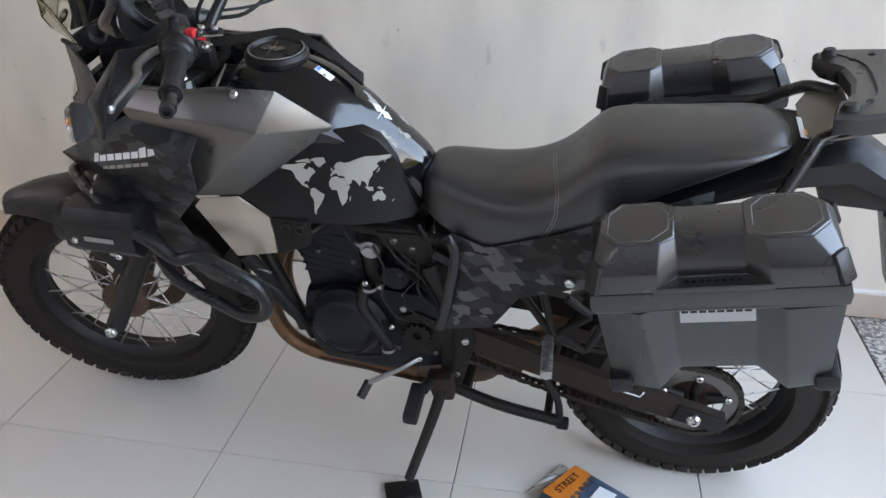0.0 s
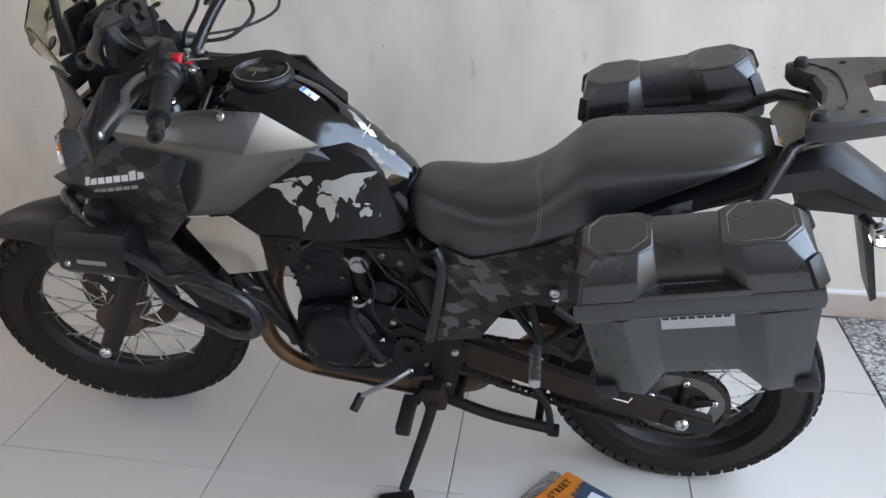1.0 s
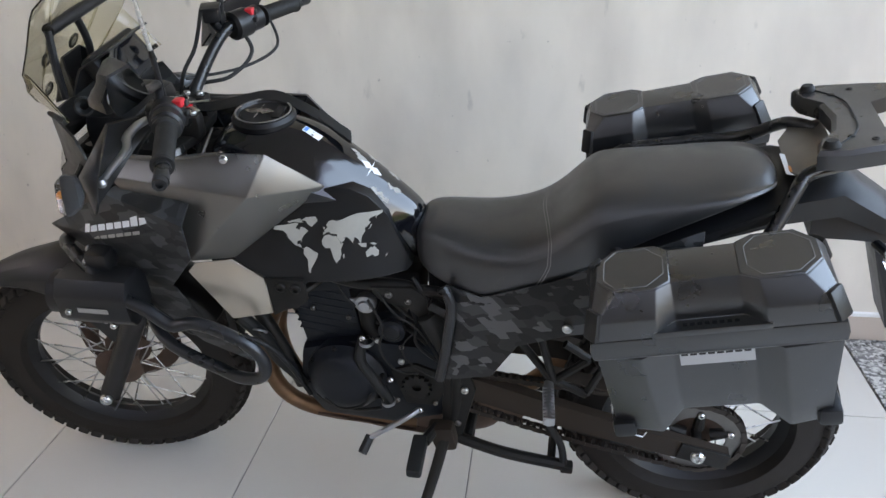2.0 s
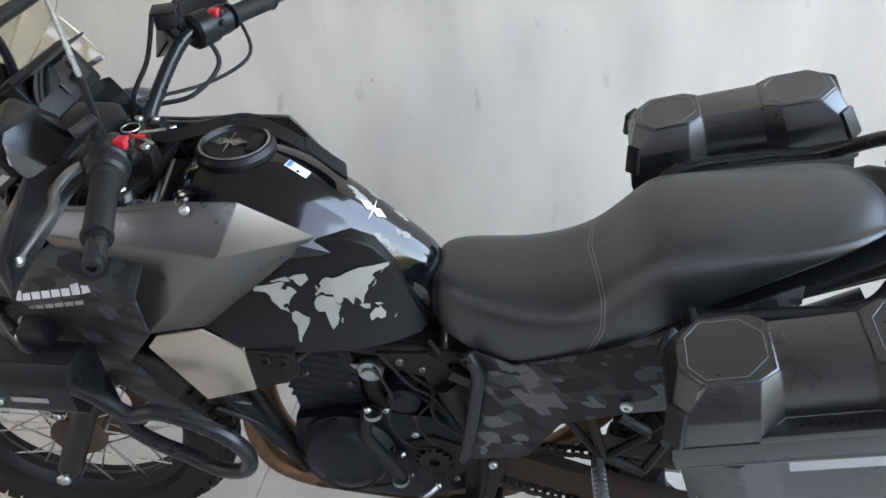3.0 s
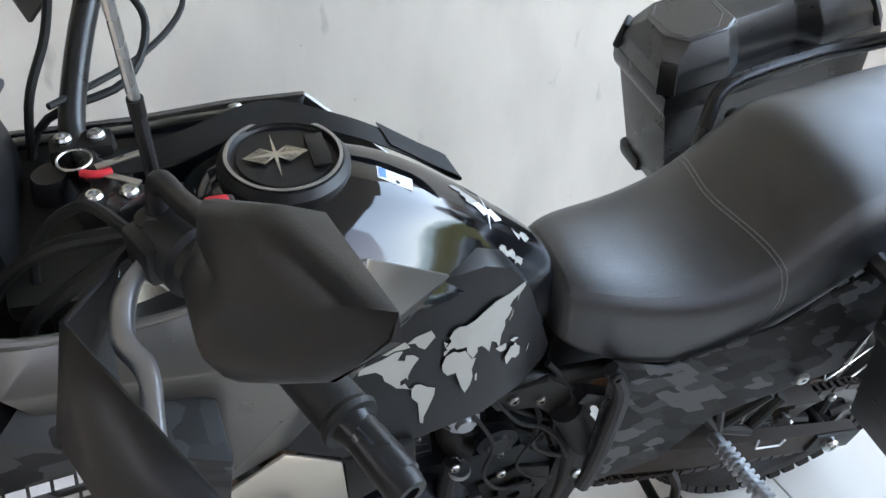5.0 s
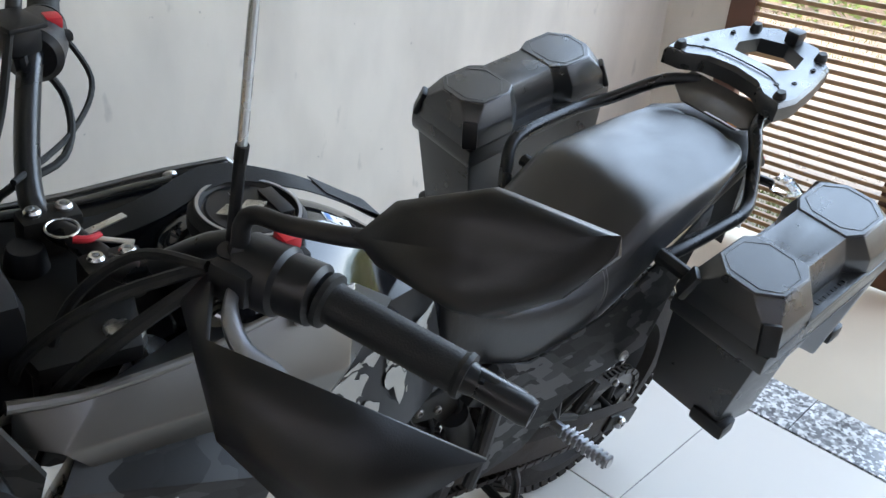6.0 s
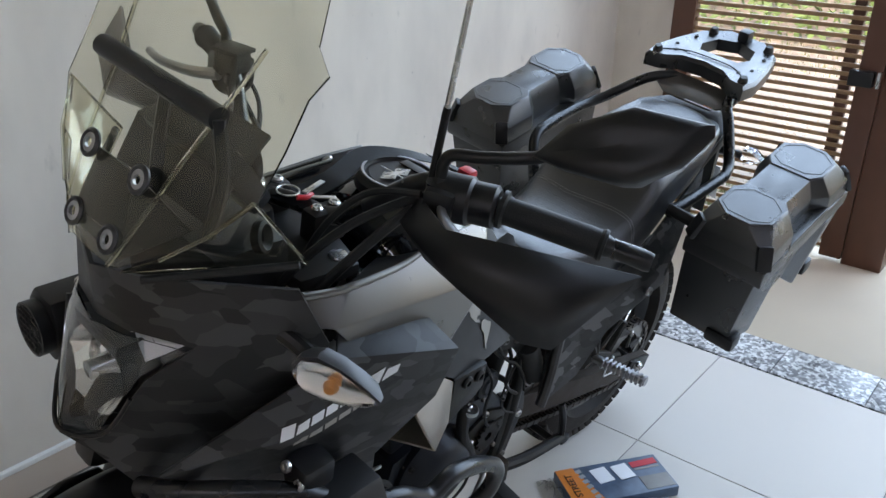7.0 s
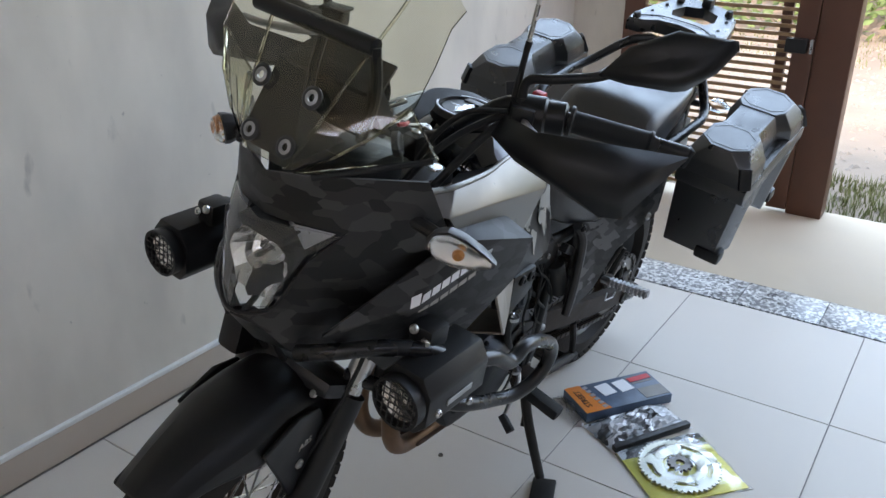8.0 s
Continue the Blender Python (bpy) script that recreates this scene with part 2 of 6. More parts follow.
def plaster_mat():
    """Trowelled plaster: broad clouds, vertical smears and a few dark flecks."""
    m = mat("grey_plaster", (0.7, 0.635, 0.55), 0.65, var=0.1, scale=1.4, bump=0.12, grain=45)
    nt = m.node_tree
    ln = nt.links.new
    b = nt.nodes["Principled BSDF"]
    tc = nt.nodes.new("ShaderNodeTexCoord")
    src = b.inputs["Base Color"].links[0].from_socket
    for scale, stretch, lo, hi, tone in ((5.0, 0.45, 0.38, 0.75, 0.8), (16.0, 0.35, 0.66, 0.74, 0.72), (42.0, 1.0, 0.72, 0.76, 0.7)):
        mp, no, ra, mx = (nt.nodes.new("ShaderNode" + k) for k in ("Mapping", "TexNoise", "MapRange", "Mix"))
        mp.inputs["Scale"].default_value = (1, 1, stretch)
        no.inputs["Scale"].default_value, no.inputs["Detail"].default_value = scale, 4
        ra.inputs["From Min"].default_value, ra.inputs["From Max"].default_value = lo, hi
        mx.data_type, mx.blend_type = "RGBA", "MULTIPLY"
        mx.inputs["B"].default_value = (tone, tone, tone * 1.01, 1)
        ln(tc.outputs["Object"], mp.inputs["Vector"]), ln(mp.outputs["Vector"], no.inputs["Vector"])
        ln(no.outputs["Fac"], ra.inputs["Value"]), ln(ra.outputs["Result"], mx.inputs["Factor"])
        ln(src, mx.inputs["A"])
        src = mx.outputs["Result"]
    ln(src, b.inputs["Base Color"])
    return m


PLASTER = plaster_mat()
SKIRT = mat("beige_skirting_tile", (0.5, 0.41, 0.34), 0.4, var=0.06, scale=4)
TRIM = mat("white_trim_paint", (0.75, 0.75, 0.73), 0.6, var=0.06, scale=6)
TILEMAT = mat("polished_porcelain", (0.57, 0.53, 0.475), 0.45, var=0.045, scale=1.5, spec=0.1)
GROUT = mat("grey_grout", (0.2, 0.19, 0.18), 0.85, var=0.2, scale=30)
WOOD = mat("brown_painted_gate", (0.1, 0.036, 0.02), 0.4, var=0.25, scale=12, bump=0.1)
SLAT = mat("gate_slat_wood", (0.3, 0.17, 0.085), 0.5, var=0.35, scale=14, bump=0.12)
CEIL = mat("white_ceiling", (0.5, 0.5, 0.48), 0.8, var=0.04, scale=3)
DIRT = mat("gravel_ground", (0.22, 0.175, 0.13), 0.95, var=0.4, scale=2.2, bump=1.0, grain=60)
PAD = mat("beige_concrete", (0.47, 0.385, 0.285), 0.75, var=0.12, scale=2.5, bump=0.2, grain=120)
GRASS = mat("grass_blades", (0.15, 0.165, 0.06), 0.7, var=0.5, scale=3)
LEAF = mat("bush_leaves", (0.1, 0.16, 0.04), 0.6, var=0.6, scale=2)
PEBBLE = mat("pale_gravel", (0.27, 0.235, 0.19), 0.9, var=0.4, scale=6)
# Kept dark so that the unseen south wall throws little light back
YARD = mat("dark_unseen_wall", (0.13, 0.12, 0.105), 0.8, var=0.1, scale=2)


def granite_mat():
    m = mat("speckled_granite", (0.5, 0.5, 0.48), 0.3)
    nt = m.node_tree
    vo, ramp = nt.nodes.new("ShaderNodeTexVoronoi"), nt.nodes.new("ShaderNodeValToRGB")
    tc, no = nt.nodes.new("ShaderNodeTexCoord"), nt.nodes.new("ShaderNodeTexNoise")
    vo.inputs["Scale"].default_value, no.inputs["Scale"].default_value = 95, 55
    el = ramp.color_ramp.elements
    el[0].position, el[0].color = 0.3, (0.6, 0.6, 0.57, 1)
    el[1].position, el[1].color = 0.62, (0.12, 0.12, 0.12, 1)
    mix = nt.nodes.new("ShaderNodeMix")
    mix.data_type = "RGBA"
    mix.inputs["Factor"].default_value = 0.45
    sep = nt.nodes.new("ShaderNodeSeparateColor")
    ln = nt.links.new
    ln(tc.outputs["Object"], vo.inputs["Vector"]), ln(tc.outputs["Object"], no.inputs["Vector"])
    ln(vo.outputs["Color"], mix.inputs["A"]), ln(no.outputs["Color"], mix.inputs["B"])
    ln(mix.outputs["Result"], sep.inputs["Color"]), ln(sep.outputs["Red"], ramp.inputs["Fac"])
    ln(ramp.outputs["Color"], nt.nodes["Principled BSDF"].inputs["Base Color"])
    return m


GRANITE = granite_mat()
X0, X1 = -4.2, 1.2
tagged(part("wall_north", prism([(-4.27, 0), (2.285, 0), (2.285, 1.65), (1.75, 1.65), (1.75, 2.9), (-4.27, 2.9)], WALL_Y, WALL_Y + 0.15), PLASTER), "smooth grey plastered wall with faint stains", "wall", kind="structure")
# Unseen wall: pale plaster and the gap above it send light to the nose
tagged(part("wall_west", box((0.15, 5.4, 2.62), (X0 - 0.075, -1.483, 1.31)), PLASTER), "unseen plastered end wall, top gap added to let light in", "wall", kind="structure")
# Added out of view to close off light from the south
tagged(part("wall_south", box((7.2, 0.15, 2.9), (-0.6, -4.2, 1.45)), YARD), "unseen dark wall, added to cut bounced light", "wall", kind="structure")
# Unseen roof slab; its edges are set by how much sky reaches the floor
tagged(part("ceiling", prism([(-4.2, -3.6), (1.75, -3.6), (1.75, 1.217), (-4.2, 1.217)], 2.9, 3.02, axis="z"), CEIL), "unseen white ceiling, added to shade the parking place", "ceiling", kind="structure")
tagged(part("ground", box((160, 160, 0.1), (40, 0, -0.1)), DIRT), "bare earth and pale gravel outside the gate", "ground", kind="structure")
tagged(part("floor", box((X1 - X0, 3.2, 0.06), ((X0 + X1) / 2, WALL_Y - 1.6, -0.034)), GROUT), "grey grout bed of the tiled floor", "floor", kind="structure")
skirt = tagged(part("baseboard", box((6.4, 0.012, 0.088), (-1.0, WALL_Y - 0.006, 0.046), bev=0.002), SKIRT), "beige tiled skirting along the wall", "skirting", kind="structure")
part("cap_strip", box((6.4, 0.015, 0.014), (-1.0, WALL_Y - 0.0075, 0.0975), bev=0.003), TRIM, skirt, "thin white strip")
tagged(part("pavement", box((0.98, 3.6, 0.08), (1.905, -0.7, -0.041), bev=0.006), PAD), "beige concrete apron before the gate", "pavement", kind="structure")
strip = tagged(part("threshold", box((0.21, 3.2, 0.05), (1.308, WALL_Y - 1.6, -0.03)), GROUT), "speckled granite threshold strip", "threshold", kind="structure")
for i, (a, b) in enumerate(((1.06, 0.45), (0.447, -0.16), (-0.163, -0.45), (-0.453, -1.06), (-1.063, -1.67), (-1.673, -2.12))):
    part("slab", box((0.206, a - b, 0.03), (1.308, (a + b) / 2, -0.0135), bev=0.001), GRANITE, strip)


# gate of horizontal slats between brown stiles
gate = tagged(new("gate"), "brown wooden gate of narrow horizontal slats, closed", "gate", kind="structure")
GX = 2.28
for y0, y1 in ((0.69, 0.79), (-0.088, 0.0)):
    part("stile", box((0.05, y1 - y0, 1.58), (GX, (y0 + y1) / 2, 0.81), bev=0.003), WOOD, gate)
part("back_rail", box((0.03, 0.045, 1.54), (GX + 0.022, 0.05, 0.81), bev=0.003), WOOD, gate)
part("rail", box((0.05, 0.69, 0.05), (GX, 0.345, 1.57), bev=0.003), WOOD, gate)
slat_mesh = None
for i in range(42):
    z = 0.06 + 0.0358 * i
    if slat_mesh is None:
        ob = part("slat", box((0.018, 0.69, 0.0165), bev=0.002, seg=1), SLAT, gate)
        slat_mesh = ob.data
    else:
        ob = new("slat", slat_mesh)
        ob.parent = gate
    ob.location = (GX, 0.345, z)
lock = part("lock_box", box((0.045, 0.09, 0.06), (GX - 0.045, -0.02, 0.775), bev=0.006), BLACK, gate, "black lock box")
part("keeper", box((0.02, 0.012, 0.06), (GX - 0.05, -0.082, 0.775), bev=0.002), STEEL, lock, "steel keeper")
post = tagged(part("gate_post", box((0.12, 0.155, 1.7), (GX + 0.045, -0.167, 0.85), bev=0.004), WOOD), "brown painted square gate post", "post", kind="structure")
tagged(part("wall_east", box((0.15, 0.29, 1.65), (2.36, 0.935, 0.825)), PLASTER), "end of the plastered wall beside the gate", "wall", kind="structure")


# outside: gravel, grass and a leafy bank
def scatter(name, n, area, make, material, label, category, seed):
    rnd = random.Random(seed)
    vs, fs = [], []
    for _ in range(n):
        make(rnd, rnd.uniform(*area[0]), rnd.uniform(*area[1]), vs, fs)
    me = bpy.data.meshes.new(name)
    me.from_pydata(vs, [], fs)
    me.materials.append(material)
    return tagged(new(name, me), label, category, kind="stuff")


def blade(rnd, x, y, vs, fs):
    h, a = rnd.uniform(0.02, 0.075), rnd.uniform(0, 6.28)
    dx, dy = math.cos(a), math.sin(a)
    k, w = len(vs), rnd.uniform(0.003, 0.007)
    vs.extend([(x - dy * w, y + dx * w, -0.06), (x + dy * w, y - dx * w, -0.06), (x + dx * h * 0.5, y + dy * h * 0.5, h - 0.05)])
    fs.append((k, k + 1, k + 2))


def pebble(rnd, x, y, vs, fs):
    r = rnd.uniform(0.008, 0.03)
    k = len(vs)
    for sx, sy, sz in ((1, 0, 0), (0, 1, 0), (-1, 0, 0), (0, -1, 0), (0, 0, 1)):
        vs.append((x + sx * r * rnd.uniform(0.6, 1.2), y + sy * r * rnd.uniform(0.6, 1.2), -0.05 + sz * r * 0.7))
    fs.extend([(k, k + 1, k + 4), (k + 1, k + 2, k + 4), (k + 2, k + 3, k + 4), (k + 3, k, k + 4)])


def leaf_on_bank(rnd, x, y, vs, fs):
    z = (x - 8.1) * 0.5 + rnd.uniform(-0.05, 0.45)
    s, a, b = rnd.uniform(0.03, 0.085), rnd.uniform(0, 6.28), rnd.uniform(-0.9, 0.9)
    u = Vector((math.cos(a), math.sin(a), b)).normalized() * s
    w = u.orthogonal().normalized() * s * 0.4
    p, k = Vector((x, y, z)), len(vs)
    vs.extend([tuple(p - u), tuple(p + w), tuple(p + u), tuple(p - w)])
    fs.append((k, k + 1, k + 2, k + 3))


scatter("grass", 9000, ((2.42, 3.1), (-3.4, 1.4)), blade, GRASS, "short green grass along the apron", "grass", 3)
scatter("grass", 9000, ((6.4, 9.0), (-8, 4)), blade, GRASS, "rough grass beyond the gravel", "grass", 4)
scatter("gravel", 5000, ((2.6, 7.6), (-6, 3)), pebble, PEBBLE, "loose pale gravel", "gravel", 5)
bank = tagged(part("bank", facets([(8, -40, -0.1), (8, 40, -0.1), (14, 40, 3.0), (14, -40, 3.0), (40, -40, 5), (40, 40, 5)], [(0, 1, 2, 3), (3, 2, 5, 4)], 0), DIRT), "earth bank behind the gravel road", "bank", kind="structure")
scatter("bushes", 42000, ((7.9, 14), (-10, 6)), leaf_on_bank, LEAF, "dense green undergrowth on the bank", "bushes", 6)


# ---- the motorcycle, in its own upright frame: front at -x, its left at -y ----
bike = tagged(new("motorcycle"), "black and grey camouflage adventure motorcycle leaning on its side stand", "motorcycle")
bike.matrix_world = pose(-0.18, 0.234, 0.012, 11.2, 0, -3.0)
F_AXLE, R_AXLE = (-0.735, 0, 0.325), (0.723, 0, 0.302)


def tyre(r, w, rim_r):
    prof = []
    for i in range(13):
        a = math.pi * i / 12
        prof.append((rim_r + (r - 0.008 - rim_r) * math.sin(a) ** 0.75, -w / 2 * math.cos(a)))
    prof += [(rim_r - 0.008, w * 0.3), (rim_r - 0.008, -w * 0.3)]
    bm = lathe(prof, seg=72)
    return bm


def tread(rim, r, w):
    """Rubber blocks in four rows round the tyre."""
    side = box((0.028, w * 0.22, 0.016), bev=0.002, seg=1)
    me = bpy.data.meshes.new("tread_block")
    side.to_mesh(me)
    side.free()
    me.materials.append(TYRE)
    n = int(2 * math.pi * r / 0.038)
    for i in range(n):
        a = 2 * math.pi * i / n
        for k, (y, ww) in enumerate(((-0.36, 0.2), (-0.12, 0.2), (0.12, 0.2), (0.36, 0.2))):
            aa = a + (0.5 if k in (0, 3) else 0) * 2 * math.pi / n
            rr = r - (0.0285 if k in (0, 3) else 0.0105)
            tilt = (k - 1.5) * -0.42 if k in (0, 3) else (k - 1.5) * -0.15
            m = Matrix.Rotation(-aa, 4, "Y") @ Matrix.Translation((rr, w * y, 0)) @ Matrix.Rotation(math.pi / 2, 4, "Y") @ Matrix.Rotation(tilt, 4, "X")
            ob = new("tread_block", me)
            ob.parent = rim
            ob.matrix_local = m


def wheel(name, centre, r, w, rim_r, hub_w):
    rim = part(name, lathe([(rim_r, -w * 0.34), (rim_r + 0.008, -w * 0.36), (rim_r + 0.008, -w * 0.3), (rim_r - 0.006, -w * 0.26), (rim_r - 0.016, -w * 0.08),
                            (rim_r - 0.016, w * 0.08), (rim_r - 0.006, w * 0.26), (rim_r + 0.008, w * 0.3), (rim_r + 0.008, w * 0.36), (rim_r, w * 0.34),
                            (rim_r - 0.012, w * 0.26), (rim_r - 0.026, w * 0.09), (rim_r - 0.026, -w * 0.09), (rim_r - 0.012, -w * 0.26)], seg=72), BLACK, bike, "black spoked wheel rim")
    rim.location = centre
    part("tyre", tyre(r, w, rim_r), TYRE, rim, "knobbly tyre dusted with brown earth")
    tread(rim, r, w)
    part("hub", lathe([(0.012, -hub_w), (0.035, -hub_w), (0.06, -hub_w * 0.8), (0.06, -hub_w * 0.65), (0.034, -hub_w * 0.45), (0.034, hub_w * 0.45), (0.06, hub_w * 0.65),
                       (0.06, hub_w * 0.8), (0.035, hub_w), (0.012, hub_w)], seg=32), BROWN, rim, "dusty bronze hub")
    for i in range(32):
        a = 2 * math.pi * i / 32
        s = 1 if i % 2 else -1
        lean = 0.42 * (1 if (i // 2) % 2 else -1)
        p = (0.055 * math.cos(a + lean * 1.6), s * hub_w * 0.72, 0.055 * math.sin(a + lean * 1.6))
        q = ((rim_r - 0.02) * math.cos(a), s * 0.012, (rim_r - 0.02) * math.sin(a))
        part("spoke", tube([p, q], 0.0021, 6, smooth=False), STEEL, rim)
    return rim


wheel("front_wheel", F_AXLE, 0.34, 0.10, 0.24, 0.05)
wheel("rear_wheel", R_AXLE, 0.317, 0.13, 0.216, 0.07)


# fork, front fender, brake
def fork_leg():
    return tube([(-0.565, -0.1, 0.63), (-0.745, -0.1, 0.297)], (0.028, 0.025), 20, smooth=False)


both(fork_leg, "fork_leg", BLACK, bike, "black lower fork leg", False)
both(lambda: tube([(-0.37, -0.1, 0.985), (-0.57, -0.1, 0.64)], 0.0205, 16, smooth=False), "fork_tube", STEEL, bike, "chrome fork tube", False)
both(lambda: bolt((-0.745, -0.126, 0.304), r=0.016, h=0.012), "axle_nut", STEEL, bike)
part("front_axle", tube([(F_AXLE[0], -0.105, F_AXLE[2]), (F_AXLE[0], 0.105, F_AXLE[2])], 0.014, 12, smooth=False), METAL, bike)
part("brake_disc", lathe([(0.085, 0.0), (0.13, 0.0), (0.133, 0.002), (0.13, 0.005), (0.085, 0.005)], (F_AXLE[0], 0.058, F_AXLE[2]), seg=48), BROWN, bike, "brown worn brake disc")
part("brake_caliper", box((0.07, 0.05, 0.11), (-0.655, 0.085, 0.42), Matrix.Rotation(0.5, 4, "Y"), 0.012), BROWN, bike, "dusty bronze brake caliper")


def fender():
    rings = []
    for i in range(15):
        a = radians(55 + 95 * i / 14)
        grow = 0.0 if i > 3 else (3 - i) * 0.006
        hw = 0.05 + 0.032 * min(1, i / 4)
        r = 0.352 + grow
        ring = []
        for y, dr in ((-hw, -0.075 * min(1, i / 4)), (-hw * 0.97, -0.012), (-hw * 0.6, 0.012), (0, 0.022), (hw * 0.6, 0.012), (hw * 0.97, -0.012), (hw, -0.075 * min(1, i / 4))):
            ring.append((F_AXLE[0] - (r + dr) * math.cos(a), y, F_AXLE[2] + (r + dr) * math.sin(a)))
        rings.append(ring)
    bm = loft(rings, cap=False, closed=False)
    bmesh.ops.solidify(bm, geom=list(bm.faces), thickness=0.004)
    return bm


subdivide_smooth(part("front_fender", fender(), BLACK, bike, "black plastic low front fender"), 1)
both(lambda: prism([(-0.78, 0.64), (-0.7, 0.662), (-0.64, 0.645), (-0.615, 0.6), (-0.628, 0.53), (-0.66, 0.46), (-0.69, 0.47), (-0.72, 0.53)], -0.091, -0.082, 0.006, seg=3), "fender_flank", BLACK, bike, "black fender side panel", False)
both(lambda: bolt((-0.68, -0.092, 0.545), r=0.009), "fender_bolt", STEEL, bike, "", False)

# the bars and the front wheel are turned a little to the left
HEAD = Matrix.Translation((-0.43, 0, 0.9))
STEER = Matrix.Translation((0.018, -0.016, 0)) @ HEAD @ Matrix.Rotation(radians(9.5), 4, Vector((0.5, 0, 0.866))) @ HEAD.inverted()
for ob in [o for o in bike.children if o.name.split(".")[0] in ("front_wheel", "fork_leg", "fork_tube", "axle_nut", "front_axle", "brake_disc", "brake_caliper", "front_fender", "fender_flank", "fender_bolt")]:
    ob.matrix_basis = STEER @ ob.matrix_basis

# tank
TANK = [(-0.31, 0.985, 0.06, 0.975, 0.1, 0.93), (-0.275, 1.03, 0.075, 1.01, 0.125, 0.965), (-0.2, 1.046, 0.08, 1.026, 0.134, 0.975), (-0.11, 1.033, 0.078, 0.998, 0.128, 0.95),
        (-0.03, 0.983, 0.07, 0.95, 0.114, 0.912), (0.04, 0.922, 0.06, 0.895, 0.095, 0.86), (0.095, 0.872, 0.05, 0.85, 0.076, 0.803), (0.125, 0.838, 0.04, 0.818, 0.06, 0.768)]


def tank():
    rings = []
    for x, zt, ys, zs, yl, zl in TANK:
        half = [(0.0, zt), (ys * 0.6, zt - 0.004), (ys, zs), (yl, zl), (yl * 0.95, zl - 0.06), (yl * 0.4, 0.76)]
        rings.append([(x, -y, z) for y, z in half] + [(x, y, z) for y, z in half[:0:-1]])
    bm = loft(rings)
    # moulded ridges along the top deck and the flanks
    crease = bm.edges.layers.float.new("crease_edge")
    ridge = {(round(x, 4), round(y, 4)): k for x, zt, ys, zs, yl, zl in TANK for y, k in ((ys, 0.75), (yl, 0.85))}
    for e in bm.edges:
        ks = [ridge.get((round(v.co.x, 4), round(abs(v.co.y), 4))) for v in e.verts]
        if None not in ks and ks[0] == ks[1] and abs(e.verts[0].co.x - e.verts[1].co.x) > 0.001:
            e[crease] = ks[0]
    for v in bm.verts:
        narrow = 0.97 - 0.17 * min(1, max(0, (v.co.x + 0.15) / 0.15))
        v.co.y = v.co.y * narrow + middle(v.co.z) * 0.9
    return bm


tank_top = subdivide_smooth(part("fuel_tank", tank(), GLOSS, bike, "gloss black fuel tank"), 2)
cap = part("fuel_cap", lathe([(0, 0.01), (0.045, 0.01), (0.047, 0.007), (0.05, 0.007), (0.053, 0.0125), (0.058, 0.0115), (0.064, 0.004), (0.064, -0.01), (0, -0.01)], axis="z", seg=48, closed=False), BLACK, bike, "black fuel cap with a compass decal")
bpy.context.view_layer.update()
deck = tank_top.evaluated_get(bpy.context.evaluated_depsgraph_get()).ray_cast(Vector((-0.197, -0.028, 1.3)), Vector((0, 0, -1)))[1].z
cap.matrix_local = pose(-0.197, -0.028, deck - 0.003, 0, 1)
part("cap_ring", lathe([(0.053, 0.013), (0.0565, 0.0135), (0.0565, 0.0145), (0.053, 0.0145)], axis="z", seg=48), ALU, cap, "bright steel ring")

# side shrouds beside the tank
def shroud():
    v = [(-0.335, -0.176, 1.016), (-0.23, -0.168, 1.028), (-0.15, -0.165, 1.028), (-0.054, -0.128, 0.942), (-0.18, -0.212, 0.96), (-0.46, -0.2, 0.985), (-0.242, -0.19, 0.803), (-0.322, -0.225, 0.813),
         (-0.485, -0.166, 1.026), (-0.42, -0.175, 1.018), (-0.49, -0.172, 0.985)]
    return facets(v, [(0, 1, 4, 5), (1, 2, 4), (2, 3, 4), (5, 4, 7), (4, 6, 7), (4, 3, 6), (8, 9, 5, 10), (9, 0, 5)], 0.005, 0.014)


part("tank_shroud", shroud(), SILVER, bike, "matte metallic grey tank shroud")
shroud_right = part("tank_shroud", flip(shroud()), SILVER, bike, "matte metallic grey tank shroud")
shroud_right.location = (0, 0.022, 0)
both(lambda: bolt((-0.226, -0.178, 1.021), (0, -0.75, 0.6), 0.0085), "shroud_bolt", STEEL, bike)
def infill():
    return facets([(-0.49, -0.164, 1.022), (-0.42, -0.173, 1.014), (-0.335, -0.173, 1.012), (-0.23, -0.165, 1.024), (-0.15, -0.162, 1.024), (-0.17, -0.13, 0.985), (-0.3, -0.1, 0.975), (-0.4, -0.12, 0.96), (-0.5, -0.13, 0.97)],
                  [(2, 6, 5, 3), (3, 5, 4), (1, 7, 6, 2), (0, 8, 7, 1)], 0.003)


both(lambda: tube([(-0.49, -0.168, 1.026), (-0.455, -0.172, 1.02), (-0.42, -0.176, 1.018), (-0.335, -0.175, 1.016), (-0.28, -0.171, 1.023), (-0.23, -0.167, 1.027)], (0.006, 0.0035), 10), "shroud_rim", SILVER, bike, "rounded grey rim of the shroud")
part("shroud_lining", infill(), BLACK, bike, "black lining inside the shroud")
part("shroud_lining", flip(infill()), GLOSS, bike, "black lining inside the shroud").location = (0, 0.02, 0)


def map_y(x, z):
    return -0.386 + 0.14 * x + 0.288 * z + 2.5 * max(0, x + 0.05) ** 2


